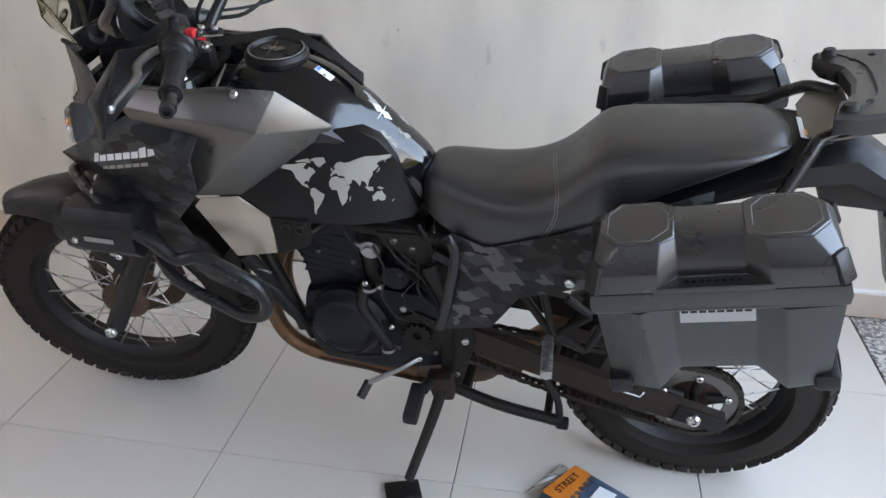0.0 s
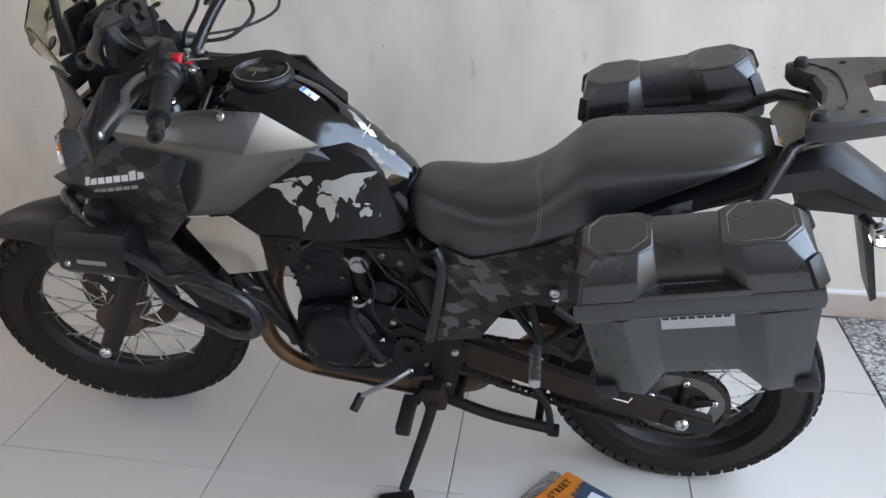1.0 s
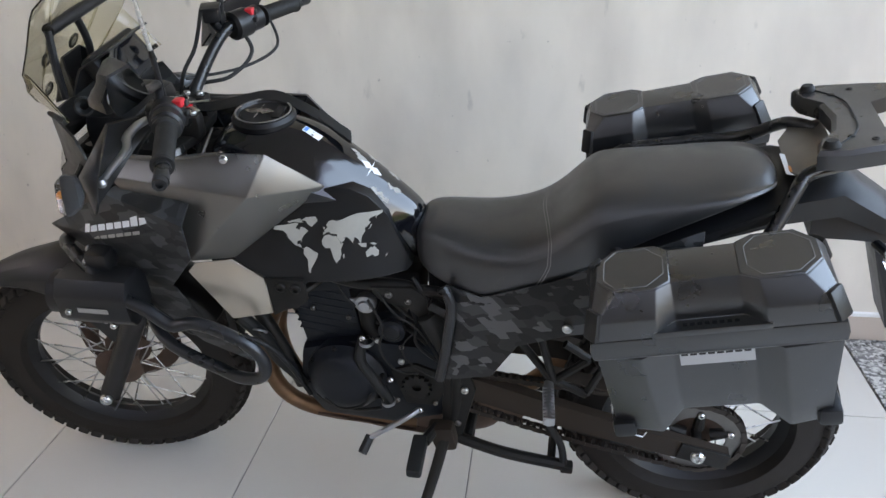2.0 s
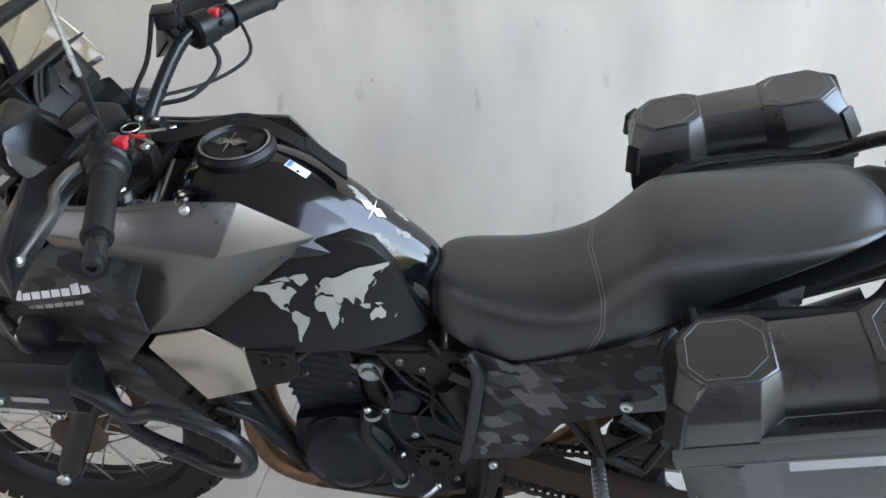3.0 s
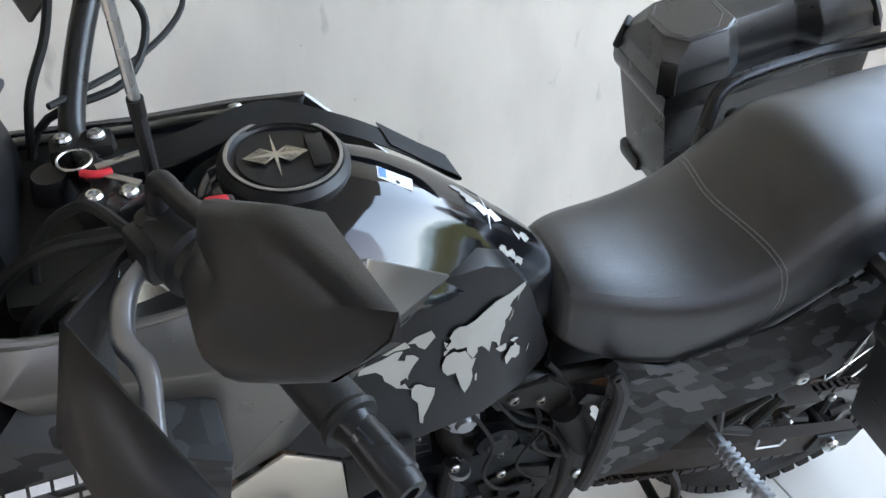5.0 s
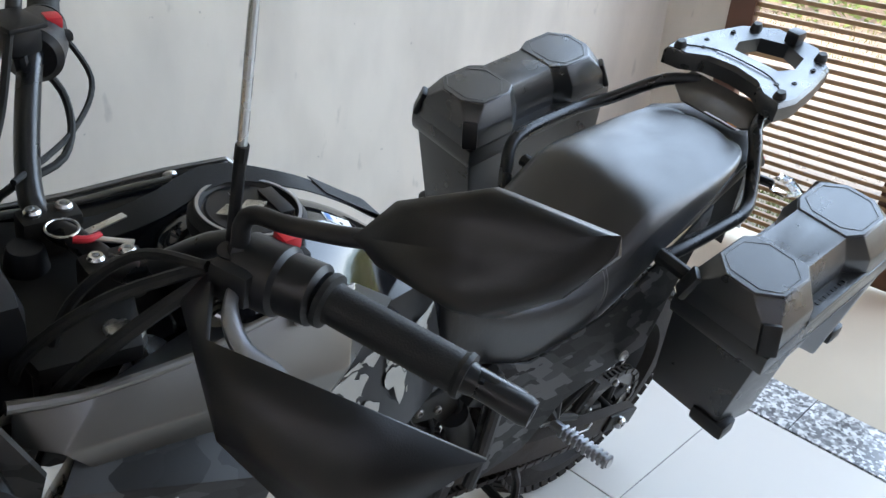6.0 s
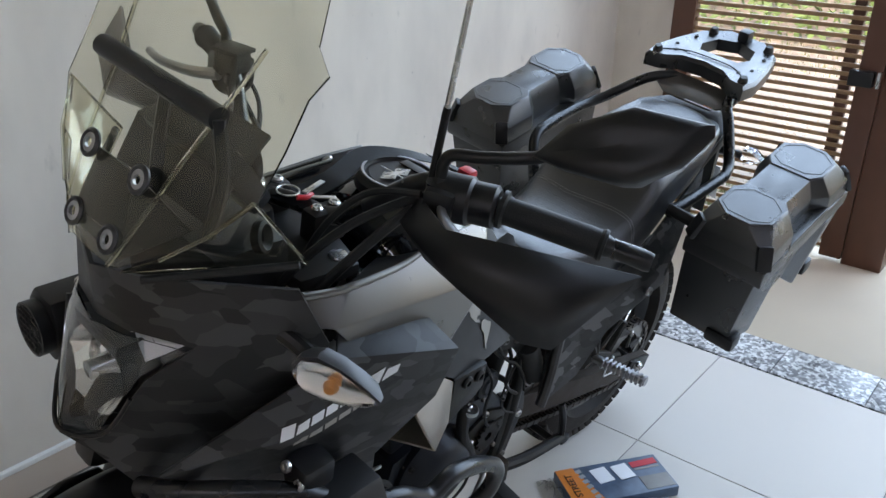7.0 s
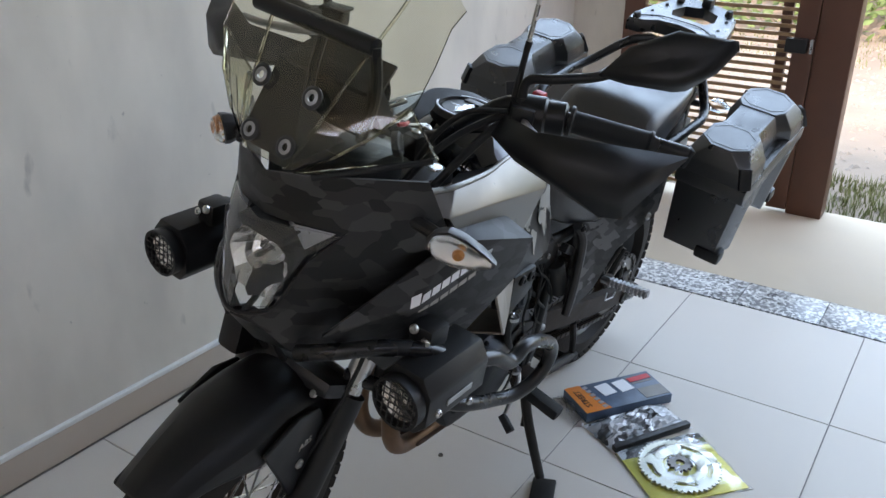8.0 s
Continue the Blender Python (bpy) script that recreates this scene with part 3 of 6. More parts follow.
def map_panel():
    o = [(-0.056, 0.936), (-0.01, 0.933), (0.025, 0.911), (0.057, 0.867), (0.08, 0.805), (0.1, 0.749), (0.09, 0.741), (0.044, 0.743), (-0.018, 0.747), (-0.097, 0.75), (-0.183, 0.761), (-0.246, 0.801), (-0.167, 0.858), (-0.102, 0.905)]
    bm = bmesh.new()
    a = [bm.verts.new((x, map_y(x, z) - 0.002, z)) for x, z in o]
    b = [bm.verts.new((x, map_y(x, z) + 0.05, z)) for x, z in o]
    bm.faces.new(b[::-1])
    # the outer face follows the curve of the knee hollow in upright strips
    pairs = [(13, 12), (0, 11), (1, 10), (2, 9), (3, 8), (4, 7)]
    bm.faces.new((a[13], a[12], a[0])), bm.faces.new((a[12], a[11], a[0]))
    for (p, q), (r, t) in zip(pairs[1:], pairs[2:]):
        bm.faces.new((a[p], a[q], a[t], a[r]))
    bm.faces.new((a[4], a[7], a[6], a[5]))
    for i in range(len(o)):
        j = (i + 1) % len(o)
        bm.faces.new((a[i], b[i], b[j], a[j]))
    bmesh.ops.recalc_face_normals(bm, faces=bm.faces)
    return bevel(bm, 0.006, 3, 40)


both(map_panel, "knee_panel", MAPBLACK, bike, "satin black knee panel with a grey world map decal")[1].location = (0, -0.028, -0.008)
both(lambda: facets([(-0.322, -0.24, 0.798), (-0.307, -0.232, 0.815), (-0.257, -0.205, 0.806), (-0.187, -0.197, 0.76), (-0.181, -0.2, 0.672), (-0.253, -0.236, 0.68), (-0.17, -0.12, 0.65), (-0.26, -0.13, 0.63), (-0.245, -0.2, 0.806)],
                    [(0, 1, 2, 5), (2, 3, 4, 5), (2, 8, 3), (5, 4, 6, 7)], 0.006, 0.003), "radiator_cover", SILVER_LIT, bike, "radiator side cover in a brightened copy of the grey paint")
both(lambda: prism([(-0.186, 0.761), (-0.105, 0.758), (-0.102, 0.708), (-0.124, 0.69), (-0.15, 0.682), (-0.181, 0.664)], -0.198, -0.186, 0.003), "mounting_plate", METAL, bike, "dark mounting plate with two screws")
both(lambda: join(bolt((-0.154, -0.198, 0.742), r=0.0115), bolt((-0.123, -0.198, 0.74), r=0.0115)), "plate_screw", METAL, bike)
both(lambda: tube([(-0.15, -0.19, 0.7), (-0.11, -0.15, 0.71), (-0.08, -0.1, 0.72)], 0.01, 10), "plate_stay", METAL, bike)

# seat
SEAT = [(0.1, 0.815, 0.05, 0.765), (0.118, 0.842, 0.085, 0.74), (0.17, 0.836, 0.115, 0.718), (0.25, 0.824, 0.138, 0.706), (0.32, 0.833, 0.15, 0.718), (0.375, 0.856, 0.155, 0.748), (0.415, 0.897, 0.156, 0.775),
        (0.448, 0.934, 0.156, 0.8), (0.47, 0.948, 0.155, 0.815), (0.53, 0.956, 0.15, 0.858), (0.64, 0.967, 0.14, 0.915), (0.725, 0.977, 0.122, 0.952), (0.765, 0.978, 0.094, 0.962), (0.788, 0.968, 0.06, 0.96)]


def seat():
    rings = []
    for x, zt, w, zb in SEAT:
        h = zt - zb
        half = [(0.0, zt), (w * 0.5, zt - 0.002), (w * 0.8, zt - 0.012), (w * 0.94, zt - 0.3 * h), (w * 0.985, zt - 0.65 * h), (w, zb + 0.008), (w * 0.97, zb - 0.002), (w * 0.4, zb)]
        c = middle(z=0.87) * 0.8
        rings.append([(x, c - y * 0.91, z) for y, z in half] + [(x, c + y * 0.91, z) for y, z in half[:0:-1]])
    return loft(rings)


subdivide_smooth(part("seat", seat(), VINYL, bike, "black vinyl two-step seat with fine perforations"), 2)

# camouflage side covers under the seat
def side_cover():
    v = [(0.178, -0.14, 0.73), (0.247, -0.158, 0.716), (0.392, -0.18, 0.785), (0.66, -0.15, 0.9), (0.66, -0.155, 0.87), (0.485, -0.215, 0.696), (0.432, -0.212, 0.682), (0.325, -0.196, 0.628), (0.27, -0.186, 0.53), (0.178, -0.18, 0.504), (0.156, -0.175, 0.502)]
    return facets(v, [(0, 1, 9, 10), (1, 8, 9), (1, 7, 8), (1, 2, 6, 7), (2, 3, 4, 5), (2, 5, 6)], 0.006, 0.003)


both(side_cover, "side_cover", CAMO, bike, "grey camouflage side cover")
both(lambda: bolt((0.424, -0.213, 0.7), r=0.01), "cover_bolt", STEEL, bike)

# tail
part("tail", loft([[(x, y, z) for y, z in ((-w, zb), (-w, zt - 0.02), (-w * 0.6, zt), (w * 0.6, zt), (w, zt - 0.02), (w, zb))] for x, w, zt, zb in
                   ((0.5, 0.14, 0.84, 0.8), (0.66, 0.135, 0.9, 0.86), (0.8, 0.115, 0.96, 0.9), (0.9, 0.08, 0.965, 0.9), (1.0, 0.06, 0.9, 0.85), (1.06, 0.05, 0.86, 0.83))]), BLACK, bike, "black tail cover")
part("rear_fender", loft([[(x, -w, z0), (x, -w * 0.8, z1), (x, w * 0.8, z1), (x, w, z0)] for x, w, z0, z1 in ((0.86, 0.07, 0.845, 0.9), (0.93, 0.066, 0.842, 0.89), (1.0, 0.056, 0.832, 0.866), (1.06, 0.045, 0.826, 0.85))]), BLACK, bike, "black tail fender")
part("mud_flap", facets([(0.98, -0.05, 0.835), (0.98, 0.05, 0.835), (1.003, 0.05, 0.83), (1.003, -0.05, 0.83), (1.054, 0.045, 0.62), (1.054, -0.045, 0.62), (1.066, 0.04, 0.625), (1.066, -0.04, 0.625)], [(0, 1, 4, 5), (3, 2, 6, 7), (0, 5, 7, 3), (1, 2, 6, 4), (4, 6, 7, 5)], 0.003), BLACK, bike, "black number plate hanger")
plate = part("number_plate", box((0.002, 0.16, 0.12), (1.092, 0.035, 0.7), Matrix.Rotation(-0.42, 4, "Y"), 0.0008), WHITE, bike, "pale number plate")
part("plate_bar", box((0.0015, 0.12, 0.045), (1.0937, 0.035, 0.7), Matrix.Rotation(-0.42, 4, "Y")), DARKGREY, plate, "plain dark bar")
part("tail_light", prism([(1.0, 0.87), (1.065, 0.85), (1.07, 0.825), (1.01, 0.83)], -0.045, 0.045, 0.006), RED, bike, "red tail light")
for s in (-1, 1):
    ts = part("rear_turn_signal", tube([(0.985, s * 0.055, 0.83), (1.0, s * 0.11, 0.835)], 0.01, 10, smooth=False), BLACK, bike, "rear turn signal on a short black stalk")
    part("lens", loft([[(x, s * y, 0.838 + dz * k) for y, dz in ((0.1, 0.0), (0.11, 0.02), (0.135, 0.022), (0.165, 0.004), (0.14, -0.018), (0.112, -0.018))] for x, k in ((0.985, 0.7), (1.0, 1.0), (1.015, 1.0), (1.025, 0.6))]), CLEAR, ts, "clear lens")


# panniers, tilted with the tail
def pannier(side):
    m = pose(0.69, -0.328, 0.649, 0, -12.7, 0) @ Matrix.Diagonal((0.9, 0.97, 1.03, 1))

    def q(bm):
        bmesh.ops.transform(bm, matrix=m, verts=bm.verts)
        return bm if side < 0 else flip(bm, False)

    def lower():
        """Two stout corner blocks with slanting flanks and a recessed panel between them, cut away below it."""
        top = [(-0.196, 0.185, -0.066), (-0.115, 0.185, -0.083), (-0.06, 0.185, -0.062), (0.085, 0.185, -0.062), (0.132, 0.185, -0.083), (0.228, 0.185, -0.076)]
        low = [(-0.186, 0.0, -0.044), (-0.098, -0.006, -0.06), (-0.055, 0.032, -0.043), (0.085, 0.032, -0.043), (0.135, -0.006, -0.06), (0.208, 0.0, -0.052)]
        rings = []
        for k in (0.0, 0.25, 1.0):
            ring = [tuple(Vector(a).lerp(Vector(b), k)) for a, b in zip(low, top)]
            back = [(u, w, 0.095) for u, w, _ in ring[::-1]]
            rings.append([(u, y, w) for u, w, y in ring + back])
        bm = loft(rings, cap=False)
        for r in (0, -1):
            vs = [v for v in bm.verts]
            n = len(rings[0])
            row = vs[:n] if r == 0 else vs[-n:]
            for a in range(5):
                bm.faces.new((row[a], row[a + 1], row[n - 2 - a], row[n - 1 - a]))
        bmesh.ops.recalc_face_normals(bm, faces=bm.faces)
        return bevel(bm, 0.005, 2, 15)

    body = part("pannier", q(lower()), TEXTURED, bike, "black hard plastic side pannier")
    rim = bevel(prism([(-0.2, 0.186), (0.232, 0.186), (0.236, 0.202), (0.233, 0.224), (-0.2, 0.224), (-0.203, 0.202)], 0.1, -0.08), 0.005, 2)

    def waisted(k, cu, cy, w):
        """Outline of the lid at one height: two wide ends and a narrow waist."""
        a, b, o, i, wo, wi = -0.199 + k, 0.231 - k, -0.078 + 1.3 * k, 0.098 - k, -0.05 + 0.8 * k, 0.076 - 0.8 * k
        return [(a + cu, o, w), (-0.078 + 0.3 * k, o, w), (-0.045, wo, w), (0.07, wo, w), (0.108 - 0.3 * k, o, w), (b - cu, o, w), (b, o + cy, w), (b, i - cy, w),
                (b - cu, i, w), (0.108 - 0.3 * k, i, w), (0.07, wi, w), (-0.045, wi, w), (-0.078 + 0.3 * k, i, w), (a + cu, i, w), (a, i - cy, w), (a, o + cy, w)]

    def lid_top():
        bm = loft([waisted(0.0, 0.012, 0.012, 0.222), waisted(0.003, 0.014, 0.014, 0.258), waisted(0.022, 0.034, 0.036, 0.296)])
        top = waisted(0.022, 0.034, 0.036, 0.295)
        ends = []
        for ids in ((0, 1, 2, 11, 12, 13, 14, 15), (3, 4, 5, 6, 7, 8, 9, 10)):
            p = [Vector(top[i]) for i in ids]
            c = sum(p, Vector()) / 8
            ends.append(bevel(loft([p, [c + (v - c) * 0.98 + Vector((0, 0, 0.0035)) for v in p]]), 0.002, 1))
        return join(bevel(bm, 0.003, 2, 18), *ends)

    ledge = bevel(prism([(-0.085, -0.079), (0.115, -0.079), (0.072, -0.048), (-0.045, -0.048)], 0.22, 0.233, axis="z"), 0.003, 2)
    lid = part("lid", q(join(rim, lid_top(), ledge)), TEXTURED, body, "bevelled black pannier lid")
    for u0, u1 in ((-0.17, -0.052), (0.077, 0.2)):
        a, b, c, d, w = u0 + 0.008, u1 - 0.004, 0.066, -0.04, 0.2987
        line = tube([(a + 0.022, c, w), (a, c - 0.026, w), (a, d + 0.026, w), (a + 0.022, d, w), (b - 0.03, d, w), (b, d + 0.03, w), (b, c - 0.03, w), (b - 0.03, c, w)], 0.0008, 5, closed=True, smooth=False)
        part("groove_line", q(line), THREAD, lid)
    for pts in ([(-0.198, -0.0795, 0.1885), (-0.05, -0.081, 0.1885), (0.08, -0.081, 0.1885), (0.23, -0.0795, 0.1885)], [(-0.085, -0.0795, 0.2335), (-0.045, -0.0505, 0.2335), (0.072, -0.0505, 0.2335), (0.115, -0.0795, 0.2335)]):
        part("edge_line", q(tube(pts, 0.0007, 5, smooth=False)), THREAD, lid, "thin grey line along the lid edge")
    for u, y, turn in ((-0.19, -0.066, 45), (-0.19, 0.086, -45), (0.221, -0.066, -45), (0.221, 0.086, 45)):
        s = -1 if u < 0 else 1
        rot = Matrix.Rotation(radians(turn), 4, "Z") @ Matrix.Rotation(radians(-24 * s), 4, "Y")
        guard = box((0.013, 0.032, 0.052), (u, y, 0.25), rot, 0.005)
        part("corner_guard", q(guard), BLACK, lid, "black corner guard")
    for u in (-0.172, 0.205):
        part("foot_guard", q(box((0.045, 0.07, 0.035), (u, -0.03, 0.008), bev=0.01)), BLACK, body, "black corner guard")
    part("handle_groove", q(box((0.016, 0.09, 0.012), (-0.182, 0.0, 0.13), bev=0.003)), BLACK, body)
    part("badge", q(box((0.002, 0.05, 0.012), (-0.189, 0.0, 0.155), bev=0.0005)), DECAL, body, "small grey badge")
    sticker = part("sticker", q(box((0.13, 0.0016, 0.026), (0.018, -0.061, 0.162), Matrix.Rotation(-0.13, 4, "X"))), ALU, body, "silver reflective strip with dark lettering bars")
    part("lettering", q(join(*[box((0.012, 0.0014, 0.0045), (-0.038 + 0.0155 * k, -0.0632, 0.1715), Matrix.Rotation(-0.13, 4, "X")) for k in range(8)])), BLACK, sticker)
    part("embossed_bar", q(join(*[box((0.008, 0.006, 0.0016), (-0.03 + 0.0125 * k, -0.064, 0.2335)) for k in range(8)])), BLACK, lid)
    return body


pannier(-1)
pannier(1).location = (-0.025, 0.004, 0.0)

# luggage rack and top plate
for run in ([(0.5, -0.168, 0.845), (0.56, -0.175, 0.856), (0.66, -0.178, 0.87), (0.725, -0.177, 0.88), (0.765, -0.16, 0.9), (0.805, -0.115, 0.965), (0.825, -0.092, 0.99), (0.87, -0.075, 1.0)],
            [(0.44, 0.12, 0.76), (0.475, 0.17, 0.83), (0.52, 0.2, 0.872), (0.66, 0.212, 0.894), (0.725, 0.207, 0.904), (0.77, 0.185, 0.925), (0.81, 0.135, 0.975), (0.83, 0.105, 0.995), (0.87, 0.075, 1.0)]):
    part("rack_tube", tube(run, 0.0125, 14), TUBE, bike, "black luggage rack tube")
both(lambda: tube([(0.505, -0.142, 0.852), (0.51, -0.225, 0.845)], 0.013, 12, smooth=False), "pannier_mount", BLACK, bike, "black pannier mounting stud")


def top_plate():
    o = [(0.845, -0.155), (0.885, -0.165), (0.96, -0.15), (1.04, -0.125), (1.09, -0.06), (1.095, 0.06), (1.04, 0.125), (0.96, 0.15), (0.885, 0.165), (0.845, 0.155), (0.852, 0.11), (0.878, 0.07), (0.886, 0), (0.878, -0.07), (0.852, -0.11)]
    hole = [(0.953, -0.06), (0.953, 0.06), (0.985, 0.078), (1.035, 0.06), (1.056, 0), (1.035, -0.06), (0.985, -0.078)]
    n, k = len(o), len(hole)
    bm = bmesh.new()
    rings = []
    for w, g in ((0.0, 0.0), (0.028, 0.0), (0.036, 0.008)):
        ca = Vector((0.97, 0))
        rings.append([bm.verts.new((*(Vector(p) + (ca - Vector(p)).normalized() * g), w)) for p in o])
    inner = [[bm.verts.new((x, y, w)) for x, y in hole] for w in (0.0, 0.03)]
    for a, b in zip(rings, rings[1:]):
        for i in range(n):
            bm.faces.new((a[i], a[(i + 1) % n], b[(i + 1) % n], b[i]))
    for i in range(k):
        bm.faces.new((inner[0][i], inner[1][i], inner[1][(i + 1) % k], inner[0][(i + 1) % k]))
    edges = []
    for r in (rings[2], inner[1]):
        edges += [bm.edges.get((r[i], r[(i + 1) % len(r)])) for i in range(len(r))]
    bmesh.ops.triangle_fill(bm, edges=edges, use_beauty=True)
    edges = []
    for r in (rings[0], inner[0]):
        edges += [bm.edges.get((r[i], r[(i + 1) % len(r)])) for i in range(len(r))]
    bmesh.ops.triangle_fill(bm, edges=edges, use_beauty=True)
    bmesh.ops.transform(bm, matrix=pose(0, 0, 0), verts=bm.verts)
    return bm


tp = part("top_plate", top_plate(), TEXTURED, bike, "black plastic top case plate with an open centre")
tp.matrix_local = Matrix.Translation((0.838, 0.018, 1.012)) @ pose(0, 0, 0, 0, -9, 0) @ Matrix.Diagonal((1.15, 0.84, 1, 1)) @ Matrix.Translation((-0.85, 0, 0))
for x, y in ((0.868, -0.135), (0.868, 0.135), (1.05, -0.09), (1.05, 0.09)):
    part("rubber_stop", lathe([(0, 0.014), (0.009, 0.014), (0.012, 0.008), (0.014, 0), (0, 0)], (x, y, 0.034), "z", 14, closed=False), RUBBER, tp)
part("catch", box((0.03, 0.035, 0.028), (1.07, 0, 0.045), bev=0.007), BLACK, tp, "black locking catch")
for x, y in ((0.93, -0.12), (0.93, 0.12), (1.0, -0.11), (1.0, 0.11), (0.9, -0.1), (0.9, 0.1)):
    part("plate_bolt", bolt((x, y, 0.035), (0, 0, 1), 0.006, 0.003), METAL, tp)
part("plate_groove", tube([(0.88, -0.13, 0.0365), (0.912, -0.075, 0.0365), (0.918, 0, 0.0365), (0.912, 0.075, 0.0365), (0.88, 0.13, 0.0365)], 0.0016, 6), BLACK, tp)
part("plate_bracket", facets([(0.825, -0.1, 0.992), (0.825, 0.1, 0.992), (0.88, 0.1, 1.01), (0.88, -0.1, 1.01), (0.8, -0.06, 0.978), (0.8, 0.06, 0.978)], [(0, 1, 2, 3), (4, 5, 1, 0)], 0.005, 0.001), WORN, bike, "bare aluminium plate bracket")
warn = part("warning_label", box((0.055, 0.075, 0.0012), (0.822, -0.035, 0.977), Matrix.Rotation(0.14, 4, "Y")), WHITE, bike, "white warning label with an orange patch")
part("print", join(box((0.012, 0.02, 0.0012), (0.808, -0.055, 0.981), Matrix.Rotation(0.14, 4, "Y"))), AMBER, warn)
part("print_lines", join(*[box((0.0015, 0.05, 0.0012), (0.82 + 0.005 * k, -0.03, 0.9785 - 0.0007 * k), Matrix.Rotation(0.14, 4, "Y")) for k in range(5)]), DARKGREY, warn)

# crash bars
both(lambda: tube([(-0.66, -0.1, 0.77), (-0.64, -0.155, 0.795), (-0.6, -0.2, 0.808), (-0.545, -0.24, 0.802), (-0.49, -0.27, 0.776), (-0.445, -0.29, 0.758), (-0.4, -0.3, 0.745), (-0.35, -0.305, 0.712), (-0.302, -0.305, 0.722), (-0.244, -0.305, 0.704), (-0.19, -0.305, 0.668), (-0.172, -0.302, 0.628), (-0.185, -0.296, 0.585), (-0.23, -0.285, 0.562), (-0.285, -0.27, 0.566), (-0.42, -0.24, 0.617), (-0.54, -0.1, 0.66)], 0.0135, 14), "crash_bar", TUBE, bike, "black tubular crash bar")


# ---- front end ----
# windshield: a curved smoked sheet with side wings, and a clear lower deflector
OFF = 0.0
FRONT = (0.034, 0, -0.006)


def shield():
    """A front pane between two creases and side panes that run back from them."""
    rings = []
    for z, x, yc, xe, ye in ((1.064, -0.69, 0.04, -0.683, 0.05), (1.1, -0.684, 0.06, -0.66, 0.1), (1.14, -0.664, 0.072, -0.638, 0.15), (1.19, -0.636, 0.083, -0.61, 0.188), (1.24, -0.608, 0.096, -0.582, 0.19),
                             (1.29, -0.582, 0.11, -0.558, 0.19), (1.313, -0.57, 0.115, -0.54, 0.196), (1.33, -0.56, 0.116, -0.528, 0.165), (1.42, -0.512, 0.1, -0.478, 0.13), (1.47, -0.478, 0.07, -0.452, 0.085)):
        xc = x + 1.6 * yc * yc
        left = [(xe, ye), ((xe + xc) / 2 - 0.002, (ye + yc) / 2), (xc, yc), (x + 0.4 * yc * yc, yc * 0.5)]
        rings.append([(a, OFF - b, z) for a, b in left] + [(x, OFF, z)] + [(a, OFF + b, z) for a, b in left[::-1]])
    bm = loft(rings, cap=False, closed=False)
    bmesh.ops.solidify(bm, geom=list(bm.faces), thickness=0.003)
    return bm


ws = part("windshield", shield(), SMOKE, bike, "smoked transparent windshield with scuffs", smooth=14)
ws.visible_shadow = False
ws.location = FRONT
for y, z, x in ((0.05, 1.164, -0.65), (-0.05, 1.164, -0.65), (0.036, 1.093, -0.68), (-0.036, 1.093, -0.68)):
    g = part("grommet", lathe([(0.011, 0), (0.0165, 0), (0.0168, 0.003), (0.0135, 0.0055), (0.011, 0.004)], axis="z", seg=28), DARKGREY, ws, "dark rubber grommet")
    w = part("washer", lathe([(0.006, 0.001), (0.0112, 0.001), (0.0112, 0.0035), (0.006, 0.0045)], axis="z", seg=24), ALU, ws, "dull steel washer")
    w.matrix_local = Matrix.Translation((x - 0.004, y, z)) @ Vector((-0.9, 0, 0.45)).to_track_quat("Z", "Y").to_matrix().to_4x4()
    g.matrix_local = Matrix.Translation((x - 0.004, y, z)) @ Vector((-0.9, 0, 0.45)).to_track_quat("Z", "Y").to_matrix().to_4x4()
    b = part("screw", bolt((0, 0, 0.003), (0, 0, 1), 0.0065, 0.005), WORN, ws)
    b.matrix_local = g.matrix_local.copy()
for s in (-1, 1):
    d = part("deflector", facets([(-0.682, OFF + s * 0.052, 1.058), (-0.543, OFF + s * 0.192, 1.1), (-0.608, OFF + s * 0.18, 1.186), (-0.64, OFF + s * 0.15, 1.14), (-0.664, OFF + s * 0.102, 1.095)],
                                 [(0, 1, 4), (1, 2, 3, 4)] if s < 0 else [(4, 1, 0), (4, 3, 2, 1)], 0.003), SMOKE, ws, "clear lower wind deflector")
    d.visible_shadow = False
    part("edge_trim", tube([(-0.67, OFF + s * 0.075, 1.058), (-0.552, OFF + s * 0.192, 1.1)], 0.005, 8, smooth=False), RUBBER, ws)
for sgn in (-1, 1):
    crease = [(-0.688, 0.04), (-0.678, 0.06), (-0.656, 0.072), (-0.625, 0.083), (-0.593, 0.096), (-0.563, 0.11), (-0.549, 0.115)]
    ridge = part("moulded_ridge", tube([(x - 0.002, OFF + sgn * y, z) for (x, y), z in zip(crease, (1.064, 1.1, 1.14, 1.19, 1.24, 1.29, 1.313))], 0.0026, 8, smooth=False), SMOKE, ws, "thick moulded crease of the windshield")
    ridge.visible_shadow = False
    edge = part("moulded_edge", tube([(-0.664, OFF + sgn * 0.102, 1.096), (-0.64, OFF + sgn * 0.15, 1.141), (-0.608, OFF + sgn * 0.182, 1.187), (-0.543, OFF + sgn * 0.193, 1.1)], 0.0022, 8, smooth=False), SMOKE, ws, "thick moulded edge of the deflector")
    edge.visible_shadow = False
part("screen_bracket", facets([(-0.64, -0.04, 1.06), (-0.64, 0.07, 1.06), (-0.61, 0.05, 1.15), (-0.61, -0.02, 1.15), (-0.57, -0.07, 1.09), (-0.57, 0.1, 1.09)], [(0, 1, 2, 3), (0, 3, 4), (1, 5, 2)], 0.004), BLACK, bike, "black bracket behind the windshield")
